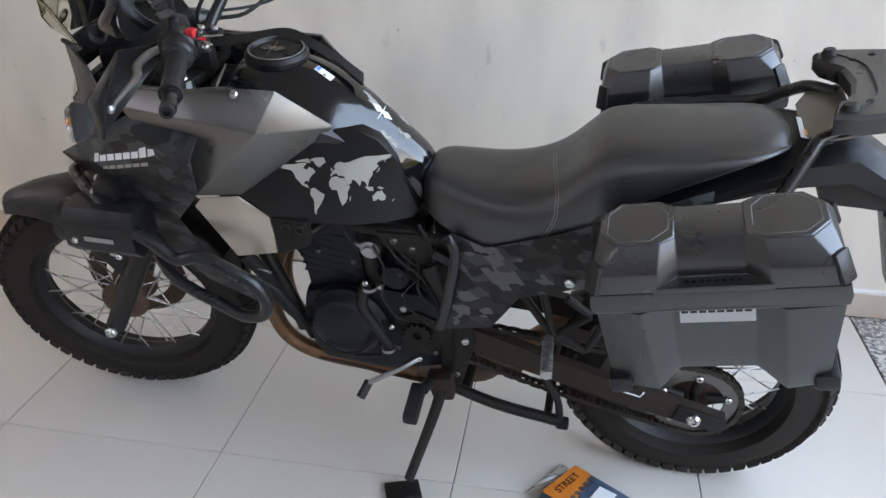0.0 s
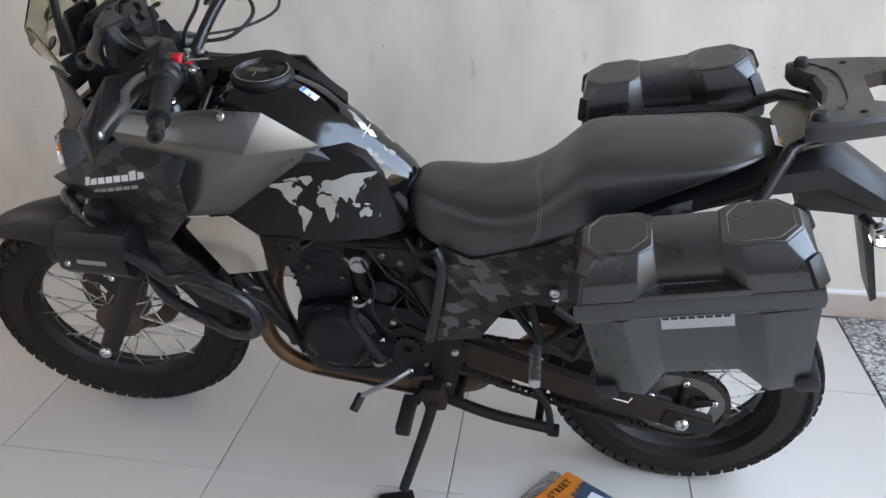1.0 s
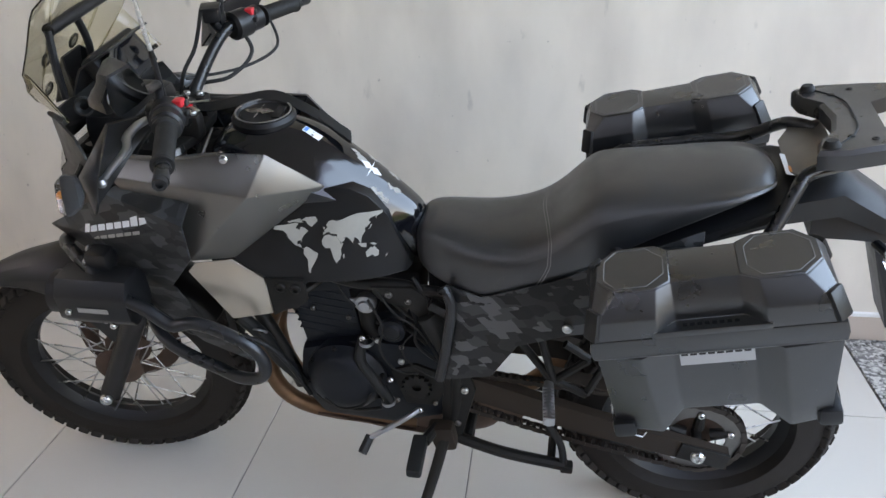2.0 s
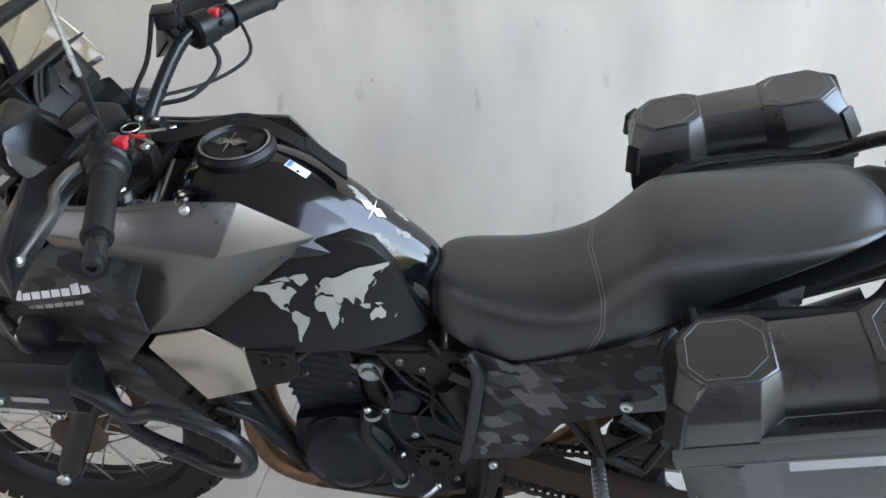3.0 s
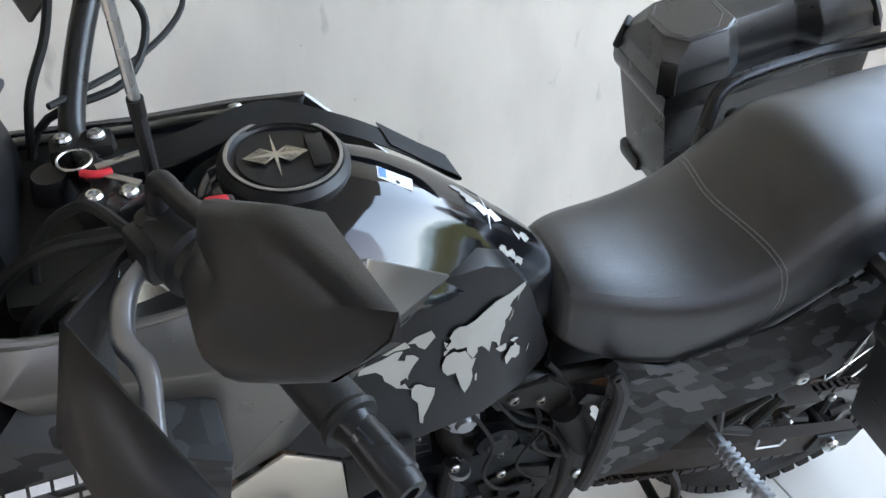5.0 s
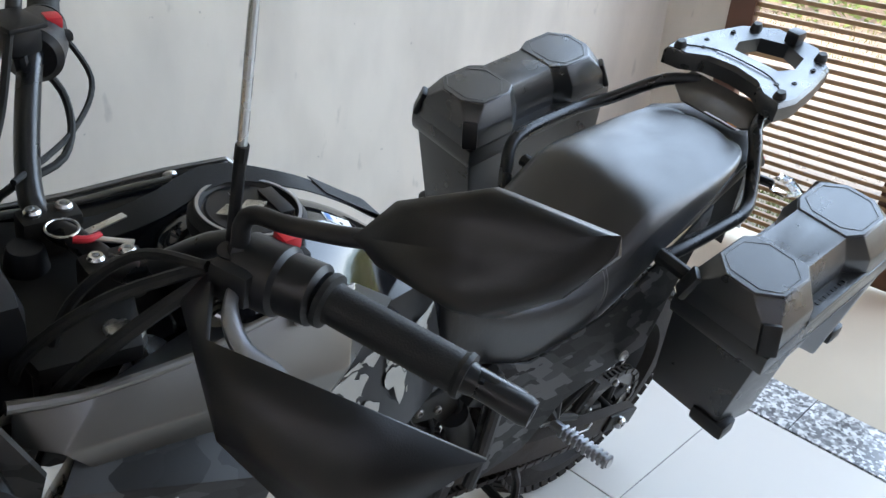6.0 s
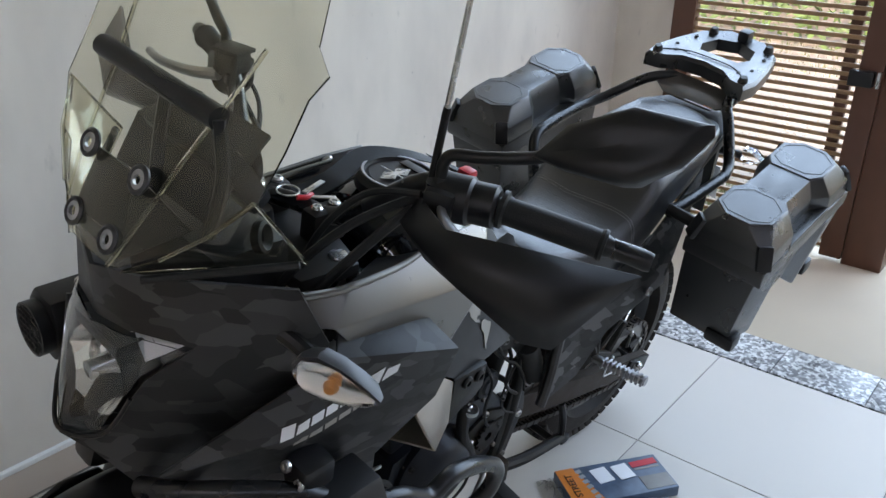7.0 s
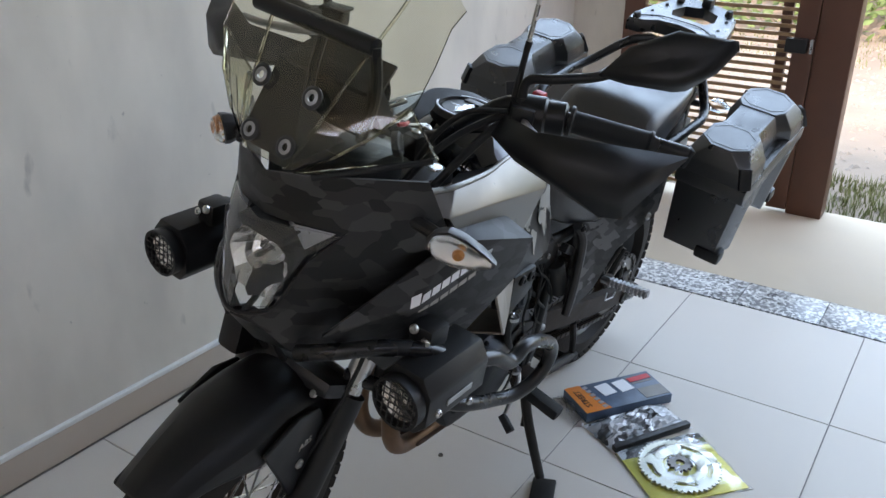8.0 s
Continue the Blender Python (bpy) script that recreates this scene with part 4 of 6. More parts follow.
part("accessory_bar", tube([(-0.56, -0.1, 1.235), (-0.56, 0.13, 1.235)], 0.013, 16, smooth=False), BLACK, bike, "black accessory bar behind the windshield")
both(lambda: tube([(-0.56, -0.1, 1.235), (-0.56, -0.11, 1.17), (-0.57, -0.1, 1.1)], 0.008, 8), "bar_mount", BLACK, bike)

# instrument panel
dash = part("instrument_panel", box((0.035, 0.17, 0.09), (-0.5, 0.01, 1.13), Matrix.Rotation(-0.6, 4, "Y"), 0.012), BLACK, bike, "black instrument panel")
part("display", box((0.003, 0.075, 0.06), (-0.484, 0.035, 1.143), Matrix.Rotation(-0.6, 4, "Y"), 0.001), GLOSS, dash, "grey instrument display")
part("dial", lathe([(0, 0.0), (0.034, 0), (0.036, 0.006), (0.03, 0.004), (0, 0.003)], (-0.484, -0.035, 1.143), "x", 28, closed=False), GLOSS, dash)
part("dash_hood", facets([(-0.53, -0.09, 1.155), (-0.53, 0.11, 1.155), (-0.47, 0.09, 1.185), (-0.47, -0.07, 1.185), (-0.56, 0.11, 1.1), (-0.56, -0.09, 1.1)], [(0, 1, 2, 3), (4, 1, 0, 5)], 0.004), BLACK, dash)
socket_turn = Vector((0.5, -0.8, 0.3)).to_track_quat("Z", "Y").to_matrix().to_4x4()
part("power_socket", lathe([(0.008, 0.0), (0.019, 0.0), (0.019, 0.01), (0.015, 0.012), (0.008, 0.004)], (-0.52, -0.12, 1.093), "z", 24, socket_turn), RUBBER, bike, "round black power socket")


# nose fairing in dark camouflage
def nose():
    v = [(-0.69, 0, 1.045), (-0.665, -0.08, 1.06), (-0.548, -0.19, 1.064), (-0.512, -0.21, 0.985), (-0.585, -0.165, 0.965), (-0.632, -0.12, 0.975), (-0.678, -0.056, 0.981), (-0.686, 0, 0.974),
         (-0.678, -0.09, 0.93), (-0.712, -0.056, 0.842), (-0.6, -0.15, 0.85), (-0.72, -0.045, 0.806), (-0.742, 0, 0.818), (-0.52, -0.19, 0.9), (-0.69, 0, 0.745), (-0.69, -0.08, 0.765), (-0.6, -0.14, 0.755)]
    f = [(0, 1, 6, 7), (1, 5, 6), (1, 2, 4, 5), (2, 3, 4), (4, 3, 13), (5, 4, 8), (4, 10, 8), (4, 13, 10), (8, 10, 9), (9, 10, 11), (9, 11, 12), (11, 15, 14, 12), (11, 10, 15), (10, 16, 15)]
    n = len(v)
    mid = (0, 7, 12, 14)
    vv = [(x, y + OFF, z) for x, y, z in v] + [(x, OFF - y, z) for x, y, z in v]
    ff = f + [tuple(i if i in mid else i + n for i in g[::-1]) for g in f]
    return facets(vv, ff, 0.005)


part("nose_fairing", nose(), CAMODARK, bike, "dark camouflage nose fairing").location = FRONT


def wing():
    v = [(-0.695, -0.138, 0.83), (-0.5, -0.205, 0.955), (-0.325, -0.255, 0.922), (-0.335, -0.24, 0.832), (-0.407, -0.21, 0.743), (-0.381, -0.19, 0.652), (-0.289, -0.17, 0.508),
         (-0.406, -0.16, 0.549), (-0.542, -0.16, 0.688), (-0.62, -0.145, 0.772), (-0.56, -0.205, 0.86), (-0.33, -0.2, 0.94), (-0.47, -0.17, 0.97)]
    return facets(v, [(0, 1, 10), (1, 2, 3, 10), (10, 3, 4), (10, 4, 8), (0, 10, 9), (10, 8, 9), (8, 4, 5), (8, 5, 7), (7, 5, 6), (1, 12, 11, 2)], 0.005, 0.0025)


left_wing, right_wing = both(wing, "side_fairing", CAMO_DIM, bike, "grey camouflage side fairing")
left_wing.location, right_wing.location = (0.03, -0.012, 0.002), (0.03, 0.012, 0.002)

# headlight: clear lens over a faceted reflector
def light_face(d, k):
    half = [(-0.68, -0.053, 0.976), (-0.636, -0.114, 0.97), (-0.678, -0.084, 0.934), (-0.712, -0.052, 0.846)]
    v = [(-0.69, 0, 0.968)] + half + [(-0.738, 0, 0.832)] + [(x, -y, z) for x, y, z in half[::-1]] + [(-0.722, 0, 0.9)]
    return [(x + d + (0.06 if i == 10 and k else 0), y * (0.93 if k else 1) + OFF, 0.9 + (z - 0.9) * (0.93 if k else 1)) for i, (x, y, z) in enumerate(v)]


FAN = [(0, 1, 10), (1, 3, 10), (1, 2, 3), (3, 4, 10), (4, 5, 10), (5, 6, 10), (6, 7, 10), (7, 9, 10), (7, 8, 9), (9, 0, 10)]
hl = part("headlight", facets(light_face(-0.004, 0), FAN, 0.003), CLEAR, bike, "clear angular headlight")
hl.visible_shadow = False
hl.location = FRONT
part("housing", facets(light_face(0.03, 1), FAN, 0.002), BLACK, hl, "dark lamp interior", smooth=0)


def reflector():
    """A stepped bright bowl of narrow flat facets behind the lens."""
    rnd = random.Random(11)
    bm = bmesh.new()
    rows = []
    for r, x in ((1.0, -0.69), (0.78, -0.672), (0.74, -0.66), (0.45, -0.648), (0.18, -0.642)):
        row = []
        for i in range(18):
            a = 2 * math.pi * i / 18
            y, z = 0.062 * r * math.cos(a), 0.895 + (0.05 if math.sin(a) > 0 else 0.056) * r * math.sin(a)
            row.append(bm.verts.new((x + rnd.uniform(-0.004, 0.004) + 0.18 * (z - 0.9), OFF + y, z)))
        rows.append(row)
    for p, q in zip(rows, rows[1:]):
        for i in range(18):
            bm.faces.new((p[i], p[(i + 1) % 18], q[(i + 1) % 18], q[i]))
    return bm


part("reflector", reflector(), REFLECT, hl, "bright faceted headlight reflector", smooth=0)
both(lambda: facets([(-0.66, -0.035, 0.963), (-0.63, -0.095, 0.962), (-0.664, -0.068, 0.936), (-0.655, -0.05, 0.952)], [(0, 1, 3), (1, 2, 3), (2, 0, 3)], 0.002), "side_reflector", ALU, hl, "bright corner reflector")
part("lamp_hood", prism([(-0.045 + OFF, 0.936), (0.045 + OFF, 0.936), (0.05 + OFF, 0.955), (-0.05 + OFF, 0.955)], -0.688, -0.65, 0.003, "x"), BLACK, hl, "dark lamp hood")
part("bulb", lathe([(0, -0.03), (0.012, -0.028), (0.014, 0.0), (0.018, 0.006), (0.018, 0.02), (0, 0.02)], (-0.672, OFF, 0.895), "x", 20, closed=False), STEEL, hl)
part("bezel", tube([(-0.676, OFF + 0.09, 0.945), (-0.695, OFF + 0.072, 0.885), (-0.716, OFF + 0.056, 0.842), (-0.742, OFF, 0.826), (-0.716, OFF - 0.056, 0.842), (-0.69, OFF - 0.078, 0.9)], 0.003, 8), BLACK, hl)

# turn signals
POD = [(0.046, 0.0), (0.04, 0.017), (0.022, 0.026), (-0.005, 0.023), (-0.035, 0.012), (-0.056, 0.001), (-0.054, -0.006), (-0.03, -0.017), (0.0, -0.024), (0.03, -0.021), (0.043, -0.011)]


def half_pod(front):
    """One half of an angular, drop-shaped pod that is pointed at the outer end."""
    return loft([[(u * k, (-1 if front else 1) * d, w * k) for u, w in POD] for k, d in (((1, 0), (0.97, 0.008), (0.78, 0.016), (0.3, 0.02)) if front else ((1.06, -0.003), (1.06, 0.006), (0.85, 0.022), (0.35, 0.03)))])


for s in (-1, 1):
    u = Vector((-0.045, -s * 0.08, 0.015)).normalized()
    f = Vector((-0.9, s * 0.15, -0.05))
    f = (f - u * f.dot(u)).normalized()
    w = u.cross(-f) if u.cross(-f).z > 0 else -u.cross(-f)
    m = Matrix.Translation((-0.514, s * 0.258, 0.976)) @ Matrix((u, -f, w)).transposed().to_4x4()
    body = part("turn_signal", half_pod(False), PODGREY, bike, "grey turn signal with a clear lens")
    body.matrix_local = m
    part("stalk", tube([(0.02, 0.012, 0), (0.06, 0.03, 0), (0.1, 0.04, 0)], 0.011, 10), BLACK, body)
    part("lens", half_pod(True), CLEAR, body, "clear ribbed lens").visible_shadow = False
    part("reflector", loft([[(u * k, d, w * k) for u, w in POD] for k, d in ((0.94, -0.0045), (0.6, -0.001), (0.2, 0.0))]), REFLECT, body, "bright reflector", smooth=0)
    part("bulb", lathe([(0, -0.015), (0.006, -0.013), (0.009, -0.005), (0, -0.003)], (-0.002, 0, 0), "y", 16, closed=False), AMBER, body, "amber bulb")

# auxiliary lamps on the crash bars
for s in (-1, 1):
    lamp = part("auxiliary_lamp", prism([(s * 0.225, 0.7), (s * 0.245, 0.675), (s * 0.3, 0.675), (s * 0.32, 0.7), (s * 0.32, 0.755), (s * 0.3, 0.785), (s * 0.245, 0.785), (s * 0.225, 0.755)], -0.69, -0.535, 0.006, "x"), BLACK, bike, "black boxed auxiliary lamp behind a wire guard")
    part("lens", lathe([(0, 0.004), (0.03, 0.003), (0.036, 0.0), (0.036, 0.008), (0, 0.008)], (-0.699, s * 0.272, 0.731), "x", 28, closed=False), REFLECT, lamp, "bright lamp lens")
    part("guard_ring", lathe([(0.04, -0.004), (0.045, -0.004), (0.045, 0.016), (0.04, 0.016)], (-0.708, s * 0.272, 0.731), "x", 32), BLACK, lamp)
    for k in range(-3, 4):
        h = math.sqrt(0.041 ** 2 - (k * 0.0115) ** 2)
        part("guard_wire", tube([(-0.712, s * 0.272 + k * 0.0115, 0.731 - h), (-0.712, s * 0.272 + k * 0.0115, 0.731 + h)], 0.0012, 5, smooth=False), BLACK, lamp)
        part("guard_wire", tube([(-0.712, s * 0.272 - h, 0.731 + k * 0.0115), (-0.712, s * 0.272 + h, 0.731 + k * 0.0115)], 0.0012, 5, smooth=False), BLACK, lamp)
    part("label_plate", box((0.065, 0.002, 0.011), (-0.61, s * 0.3215, 0.725), bev=0.0008), ALU, lamp, "small bright name plate")
    part("screw", bolt((-0.665, s * 0.32, 0.718), (0, s, 0), 0.007), STEEL, lamp)
    part("screw", bolt((-0.575, s * 0.32, 0.69), (0, s, 0), 0.007), STEEL, lamp)
    part("clamp", box((0.05, 0.045, 0.045), (-0.61, s * 0.245, 0.8), bev=0.01), BLACK, lamp)
    lamp.location = (0.1, 0.012 if s < 0 else 0.032, 0.012 if s < 0 else 0.0)
    part("clamp_bolt", join(bolt((-0.637, s * 0.235, 0.815), (-1, 0, 0.3), 0.008), bolt((-0.635, s * 0.258, 0.8), (-1, 0, 0.3), 0.008)), STEEL, lamp)

# handlebar, clamps, controls
part("handlebar", tube([(-0.204, -0.43, 1.122), (-0.278, -0.245, 1.129), (-0.305, -0.17, 1.13), (-0.345, -0.075, 1.045), (-0.365, 0, 1.035), (-0.385, 0.07, 1.045), (-0.343, 0.175, 1.135), (-0.3, 0.255, 1.138), (-0.245, 0.41, 1.124)], 0.0125, 16), TUBE, bike, "black tubular handlebar")
part("top_clamp", prism([(-0.45, -0.12), (-0.36, -0.13), (-0.335, -0.05), (-0.34, 0.05), (-0.37, 0.13), (-0.46, 0.12), (-0.47, 0.03), (-0.46, -0.05)], 0.985, 1.005, 0.005, "z"), METAL, bike, "dark top fork clamp")
for y, x in ((-0.047, -0.354), (0.045, -0.378)):
    c = part("bar_clamp", box((0.06, 0.032, 0.05), (x, y, 1.022), bev=0.008), METAL, bike, "dark handlebar clamp")
    for dx in (-0.015, 0.015):
        part("clamp_bolt", bolt((x + dx, y, 1.046), (0, 0, 1), 0.0085, 0.007), STEEL, c)
for y in (-0.1, 0.1):
    part("fork_cap", lathe([(0, 0.018), (0.012, 0.018), (0.014, 0.014), (0.024, 0.012), (0.026, 0), (0, 0)], (-0.372, y, 0.99), "z", 24, closed=False), STEEL, bike, "bright fork cap nut")
part("ignition_lock", lathe([(0, 0.03), (0.016, 0.03), (0.018, 0.026), (0.022, 0), (0, 0)], (-0.41, 0.02, 1.0), "z", 24, closed=False), BLACK, bike)


def along(a, b, prof, seg=28):
    """A turned form along the line from a to b; profile of (radius, share of the way)."""
    a, b = Vector(a), Vector(b)
    d = b - a
    bm = lathe([(r, w * d.length) for r, w in prof], axis="z", seg=seg, closed=False)
    bmesh.ops.transform(bm, matrix=Matrix.Translation(a) @ d.to_track_quat("Z", "Y").to_matrix().to_4x4(), verts=bm.verts)
    return bm


RIBS = [(0, 0), (0.024, 0), (0.024, 0.04), (0.0185, 0.06)] + [(0.0174 if k % 2 else 0.0179, 0.08 + 0.0145 * k) for k in range(60)] + [(0.02, 0.97), (0.019, 1.0), (0, 1.0)]
for a, b, e in (((-0.271, -0.265, 1.128), (-0.222, -0.388, 1.124), (-0.202, -0.441, 1.122)), ((-0.295, 0.27, 1.136), (-0.254, 0.385, 1.126), (-0.238, 0.43, 1.122))):
    g = part("grip", along(a, b, RIBS), RUBBER, bike, "black ribbed rubber grip")
    part("bar_end", along(b, e, [(0, 0), (0.014, 0), (0.011, 0.2), (0.0115, 0.3), (0.0125, 0.9), (0.011, 1), (0.006, 1), (0.006, 0.9), (0, 0.9)]), BLACK, g, "black bar-end weight")
for s, a, b in ((-1, (-0.305, -0.19, 1.122), (-0.272, -0.262, 1.128)), (1, (-0.335, 0.19, 1.138), (-0.298, 0.265, 1.137))):
    h = part("switch_housing", along(a, b, [(0, 0), (0.024, 0), (0.031, 0.08), (0.031, 0.55), (0.027, 0.6), (0.027, 0.95), (0.022, 1), (0, 1)]), BLACK, bike, "black handlebar switch housing")
    p = Vector(a).lerp(Vector(b), 0.35)
    part("red_button", box((0.018, 0.02, 0.014), p + Vector((0.022, 0.01, 0.024)), bev=0.004), RED, h, "red switch")
    part("switch", box((0.02, 0.014, 0.01), p + Vector((0.03, 0.004, 0.008)), bev=0.003), RUBBER, h)
    part("switch", box((0.014, 0.012, 0.012), p + Vector((0.028, 0.018, 0.02)), bev=0.003), DARKGREY, h)
# clutch lever and perch
part("clutch_perch", join(box((0.05, 0.04, 0.035), (-0.31, -0.205, 1.125), Matrix.Rotation(0.4, 4, "Z"), 0.008), tube([(-0.312, -0.195, 1.11), (-0.317, -0.195, 1.145)], 0.012, 12, smooth=False)), BLACK, bike, "black clutch lever perch")
def lever_blade():
    """A flat cast blade, broad at the pivot, bent twice, with a waist before the ball."""
    line = spline([(-0.322, -0.212, 1.122), (-0.341, -0.238, 1.118), (-0.347, -0.272, 1.11), (-0.335, -0.3, 1.104), (-0.335, -0.345, 1.098), (-0.333, -0.392, 1.094)], 5)
    rings = []
    for k, p in enumerate(line):
        f = k / (len(line) - 1)
        a, b = 0.0095 - 0.004 * f, 0.006 - 0.002 * f
        rings.append([p + Vector((a * c, 0.3 * a * c, b * d)) for c, d in ((-1, -0.5), (-0.6, -1), (0.6, -1), (1, -0.5), (1, 0.5), (0.6, 1), (-0.6, 1), (-1, 0.5))])
    return loft(rings)


lv = part("clutch_lever", lever_blade(), ALU, bike, "silver clutch lever", smooth=50)
part("lever_ball", lathe([(0, -0.009), (0.006, -0.007), (0.009, 0), (0.006, 0.007), (0, 0.009)], (-0.331, -0.397, 1.094), "z", 16, closed=False), ALU, lv)
part("brake_reservoir", join(box((0.036, 0.04, 0.03), (-0.358, 0.162, 1.177), Matrix.Rotation(0.3, 4, "Z"), 0.008), tube([(-0.358, 0.162, 1.160), (-0.353, 0.174, 1.140)], 0.009, 10, smooth=False), box((0.042, 0.046, 0.006), (-0.358, 0.162, 1.193), Matrix.Rotation(0.3, 4, "Z"), 0.002)), BLACK, bike, "black brake fluid reservoir")
part("brake_lever", tube([(-0.358, 0.194, 1.145), (-0.373, 0.244, 1.135), (-0.368, 0.33, 1.12), (-0.348, 0.4, 1.11)], (0.009, 0.006), 10), ALU, bike, "silver brake lever")


# mirrors on bent stems
def mirror(s):
    t = (lambda p: p) if s < 0 else (lambda p: (p[0] - 0.04, -p[1] - 0.005, p[2] + 0.02))
    o = [(-0.279, -0.297, 1.214), (-0.276, -0.331, 1.266), (-0.251, -0.388, 1.305), (-0.222, -0.463, 1.309), (-0.222, -0.468, 1.297), (-0.248, -0.455, 1.265), (-0.282, -0.427, 1.241), (-0.29, -0.41, 1.236), (-0.294, -0.342, 1.224)]
    o = [Vector(t(p)) for p in o]
    c = sum(o, Vector()) / len(o)
    o = [c + (p - c) * 1.01 for p in o]
    n = (o[2] - o[6]).cross(o[3] - o[0]).normalized()
    if n.x > 0:
        n = -n
    # the back of the shell is flat; the glass in it is tipped a little upwards
    face = [p - n * (0.012 + (p - c).dot(n)) for p in o]
    fc = sum(face, Vector()) / len(face)
    rings = [[fc + (p - fc) * 0.95 for p in face], face, o, [c + (p - c) * 0.95 + n * 0.008 for p in o], [c + (p - c) * 0.75 + n * 0.016 for p in o], [c + (p - c) * 0.4 + n * 0.02 for p in o], [c + (p - c) * 0.1 + n * 0.021 for p in o]]
    body = part("mirror", loft(rings), BLACK, bike, "black angular rear-view mirror", smooth=42)
    glass = [fc + (p - fc) * 0.88 for p in face]
    part("mirror_glass", loft([[p - n * (0.008 + k - 0.2 * (p.z - fc.z)) for p in glass] for k in (-0.001, 0.0015)]), MIRROR, body, "mirror glass", smooth=0)
    part("stem", tube([t((-0.313, -0.2, 1.125)), t((-0.311, -0.197, 1.15)), t((-0.309, -0.196, 1.17)), t((-0.304, -0.206, 1.182)), t((-0.294, -0.24, 1.191)), t((-0.275, -0.294, 1.21)), t((-0.268, -0.325, 1.23))], 0.0078, 14), BLACK, body)
    part("stem_nut", along(t((-0.313, -0.2, 1.128)), t((-0.311, -0.198, 1.15)), [(0, 0), (0.012, 0), (0.012, 0.6), (0.009, 1), (0, 1)], 6), BLACK, body)


mirror(-1), mirror(1)


# hand guards
def hand_guard():
    v = [(-0.352, -0.178, 1.09), (-0.38, -0.27, 1.136), (-0.285, -0.468, 1.15), (-0.345, -0.42, 1.046), (-0.36, -0.388, 1.042), (-0.362, -0.235, 1.07), (-0.395, -0.32, 1.085), (-0.36, -0.41, 1.11), (-0.325, -0.18, 1.12)]
    return facets(v, [(0, 1, 6), (1, 2, 7), (1, 7, 6), (2, 3, 7), (7, 3, 4), (6, 7, 4), (6, 4, 5), (0, 6, 5), (0, 8, 1)], 0.004)


part("hand_guard", hand_guard(), BLACK, bike, "black plastic hand guard", smooth=80)
rg = part("hand_guard", flip(hand_guard(), False), BLACK, bike, "black plastic hand guard", smooth=80)
rg.location = (-0.06, 0.012, 0.004)

# line cutter rod with a bright upper half
rod = part("line_cutter_rod", tube([(-0.31, -0.18, 1.1), (-0.31, -0.187, 1.229)], 0.0052, 12, smooth=False), BLACK, bike, "telescopic rod with a bright upper section")
part("upper_section", tube([(-0.31, -0.187, 1.229), (-0.318, -0.206, 1.56)], (0.0042, 0.0028), 10, smooth=False), STEEL, rod, "bright steel upper section")
part("ferrule", tube([(-0.31, -0.1865, 1.223), (-0.31, -0.188, 1.237)], 0.0055, 10, smooth=False), METAL, rod)

# cables and hoses at the head
for pts, r in (([(-0.335, -0.19, 1.13), (-0.37, -0.13, 1.11), (-0.42, -0.1, 1.04), (-0.44, -0.08, 0.9)], 0.005), ([(-0.32, -0.18, 1.12), (-0.4, -0.14, 1.08), (-0.46, -0.1, 1.0), (-0.45, -0.05, 0.88)], 0.006),
               ([(-0.31, -0.185, 1.12), (-0.38, -0.16, 1.06), (-0.44, -0.13, 0.98), (-0.42, -0.08, 0.88)], 0.007), ([(-0.33, 0.22, 1.13), (-0.3, 0.2, 1.08), (-0.33, 0.13, 1.05), (-0.42, 0.09, 1.03), (-0.45, 0.06, 0.9)], 0.0045),
               ([(-0.37, 0.14, 1.19), (-0.39, 0.12, 1.12), (-0.42, 0.09, 1.06), (-0.44, 0.08, 0.95)], 0.0045), ([(-0.285, 0.28, 1.14), (-0.255, 0.24, 1.08), (-0.31, 0.16, 1.06), (-0.4, 0.07, 1.07)], 0.0035)):
    part("control_cable", tube(pts, r, 8), RUBBER, bike, "black control cable")
part("steering_head", lathe([(0, 0), (0.035, 0), (0.035, 0.18), (0, 0.18)], (-0.43, 0, 0.84), "z", 24, Matrix.Rotation(-0.4, 4, "Y"), False), METAL, bike)
part("head_shroud", box((0.12, 0.2, 0.2), (-0.5, 0.005, 0.96), bev=0.03), BLACK, bike, "black inner cowl behind the headlight")

# lower fork bridge with hoses between the fender and the nose
bridge = part("fork_bridge", box((0.085, 0.25, 0.03), (-0.572, 0.0, 0.655), Matrix.Rotation(0.5, 4, "Y"), 0.012), BLACK, bike, "black lower fork bridge")
part("bridge_bolt", join(bolt((-0.612, -0.1, 0.66), (-0.85, 0, 0.5), 0.007), bolt((-0.612, 0.1, 0.66), (-0.85, 0, 0.5), 0.007)), STEEL, bridge)
part("fender_mount", box((0.055, 0.05, 0.075), (-0.62, 0.07, 0.7), Matrix.Rotation(0.25, 4, "Y"), 0.012), BLACK, bike, "black fender mount")
for y in (-0.03, 0.015, 0.05):
    part("hose", tube([(-0.6, y, 0.78), (-0.63, y + 0.008, 0.735), (-0.615, y, 0.69)], 0.0055, 8), RUBBER, bike, "black rubber hose")


# ---- engine and running gear ----
part("crankcase", prism([(-0.2, 0.37), (-0.18, 0.49), (-0.04, 0.53), (0.1, 0.52), (0.17, 0.44), (0.15, 0.31), (0.02, 0.27), (-0.15, 0.28)], -0.105, 0.105, 0.018), ENGINE, bike, "dark engine crankcase")
cover = part("generator_cover", lathe([(0, -0.045), (0.045, -0.043), (0.066, -0.037), (0.08, -0.024), (0.086, -0.008), (0.094, 0.0), (0.094, 0.03), (0, 0.03)], (-0.075, -0.115, 0.425), "y", 48, closed=False), ENGINE, bike, "blue-black round generator cover")
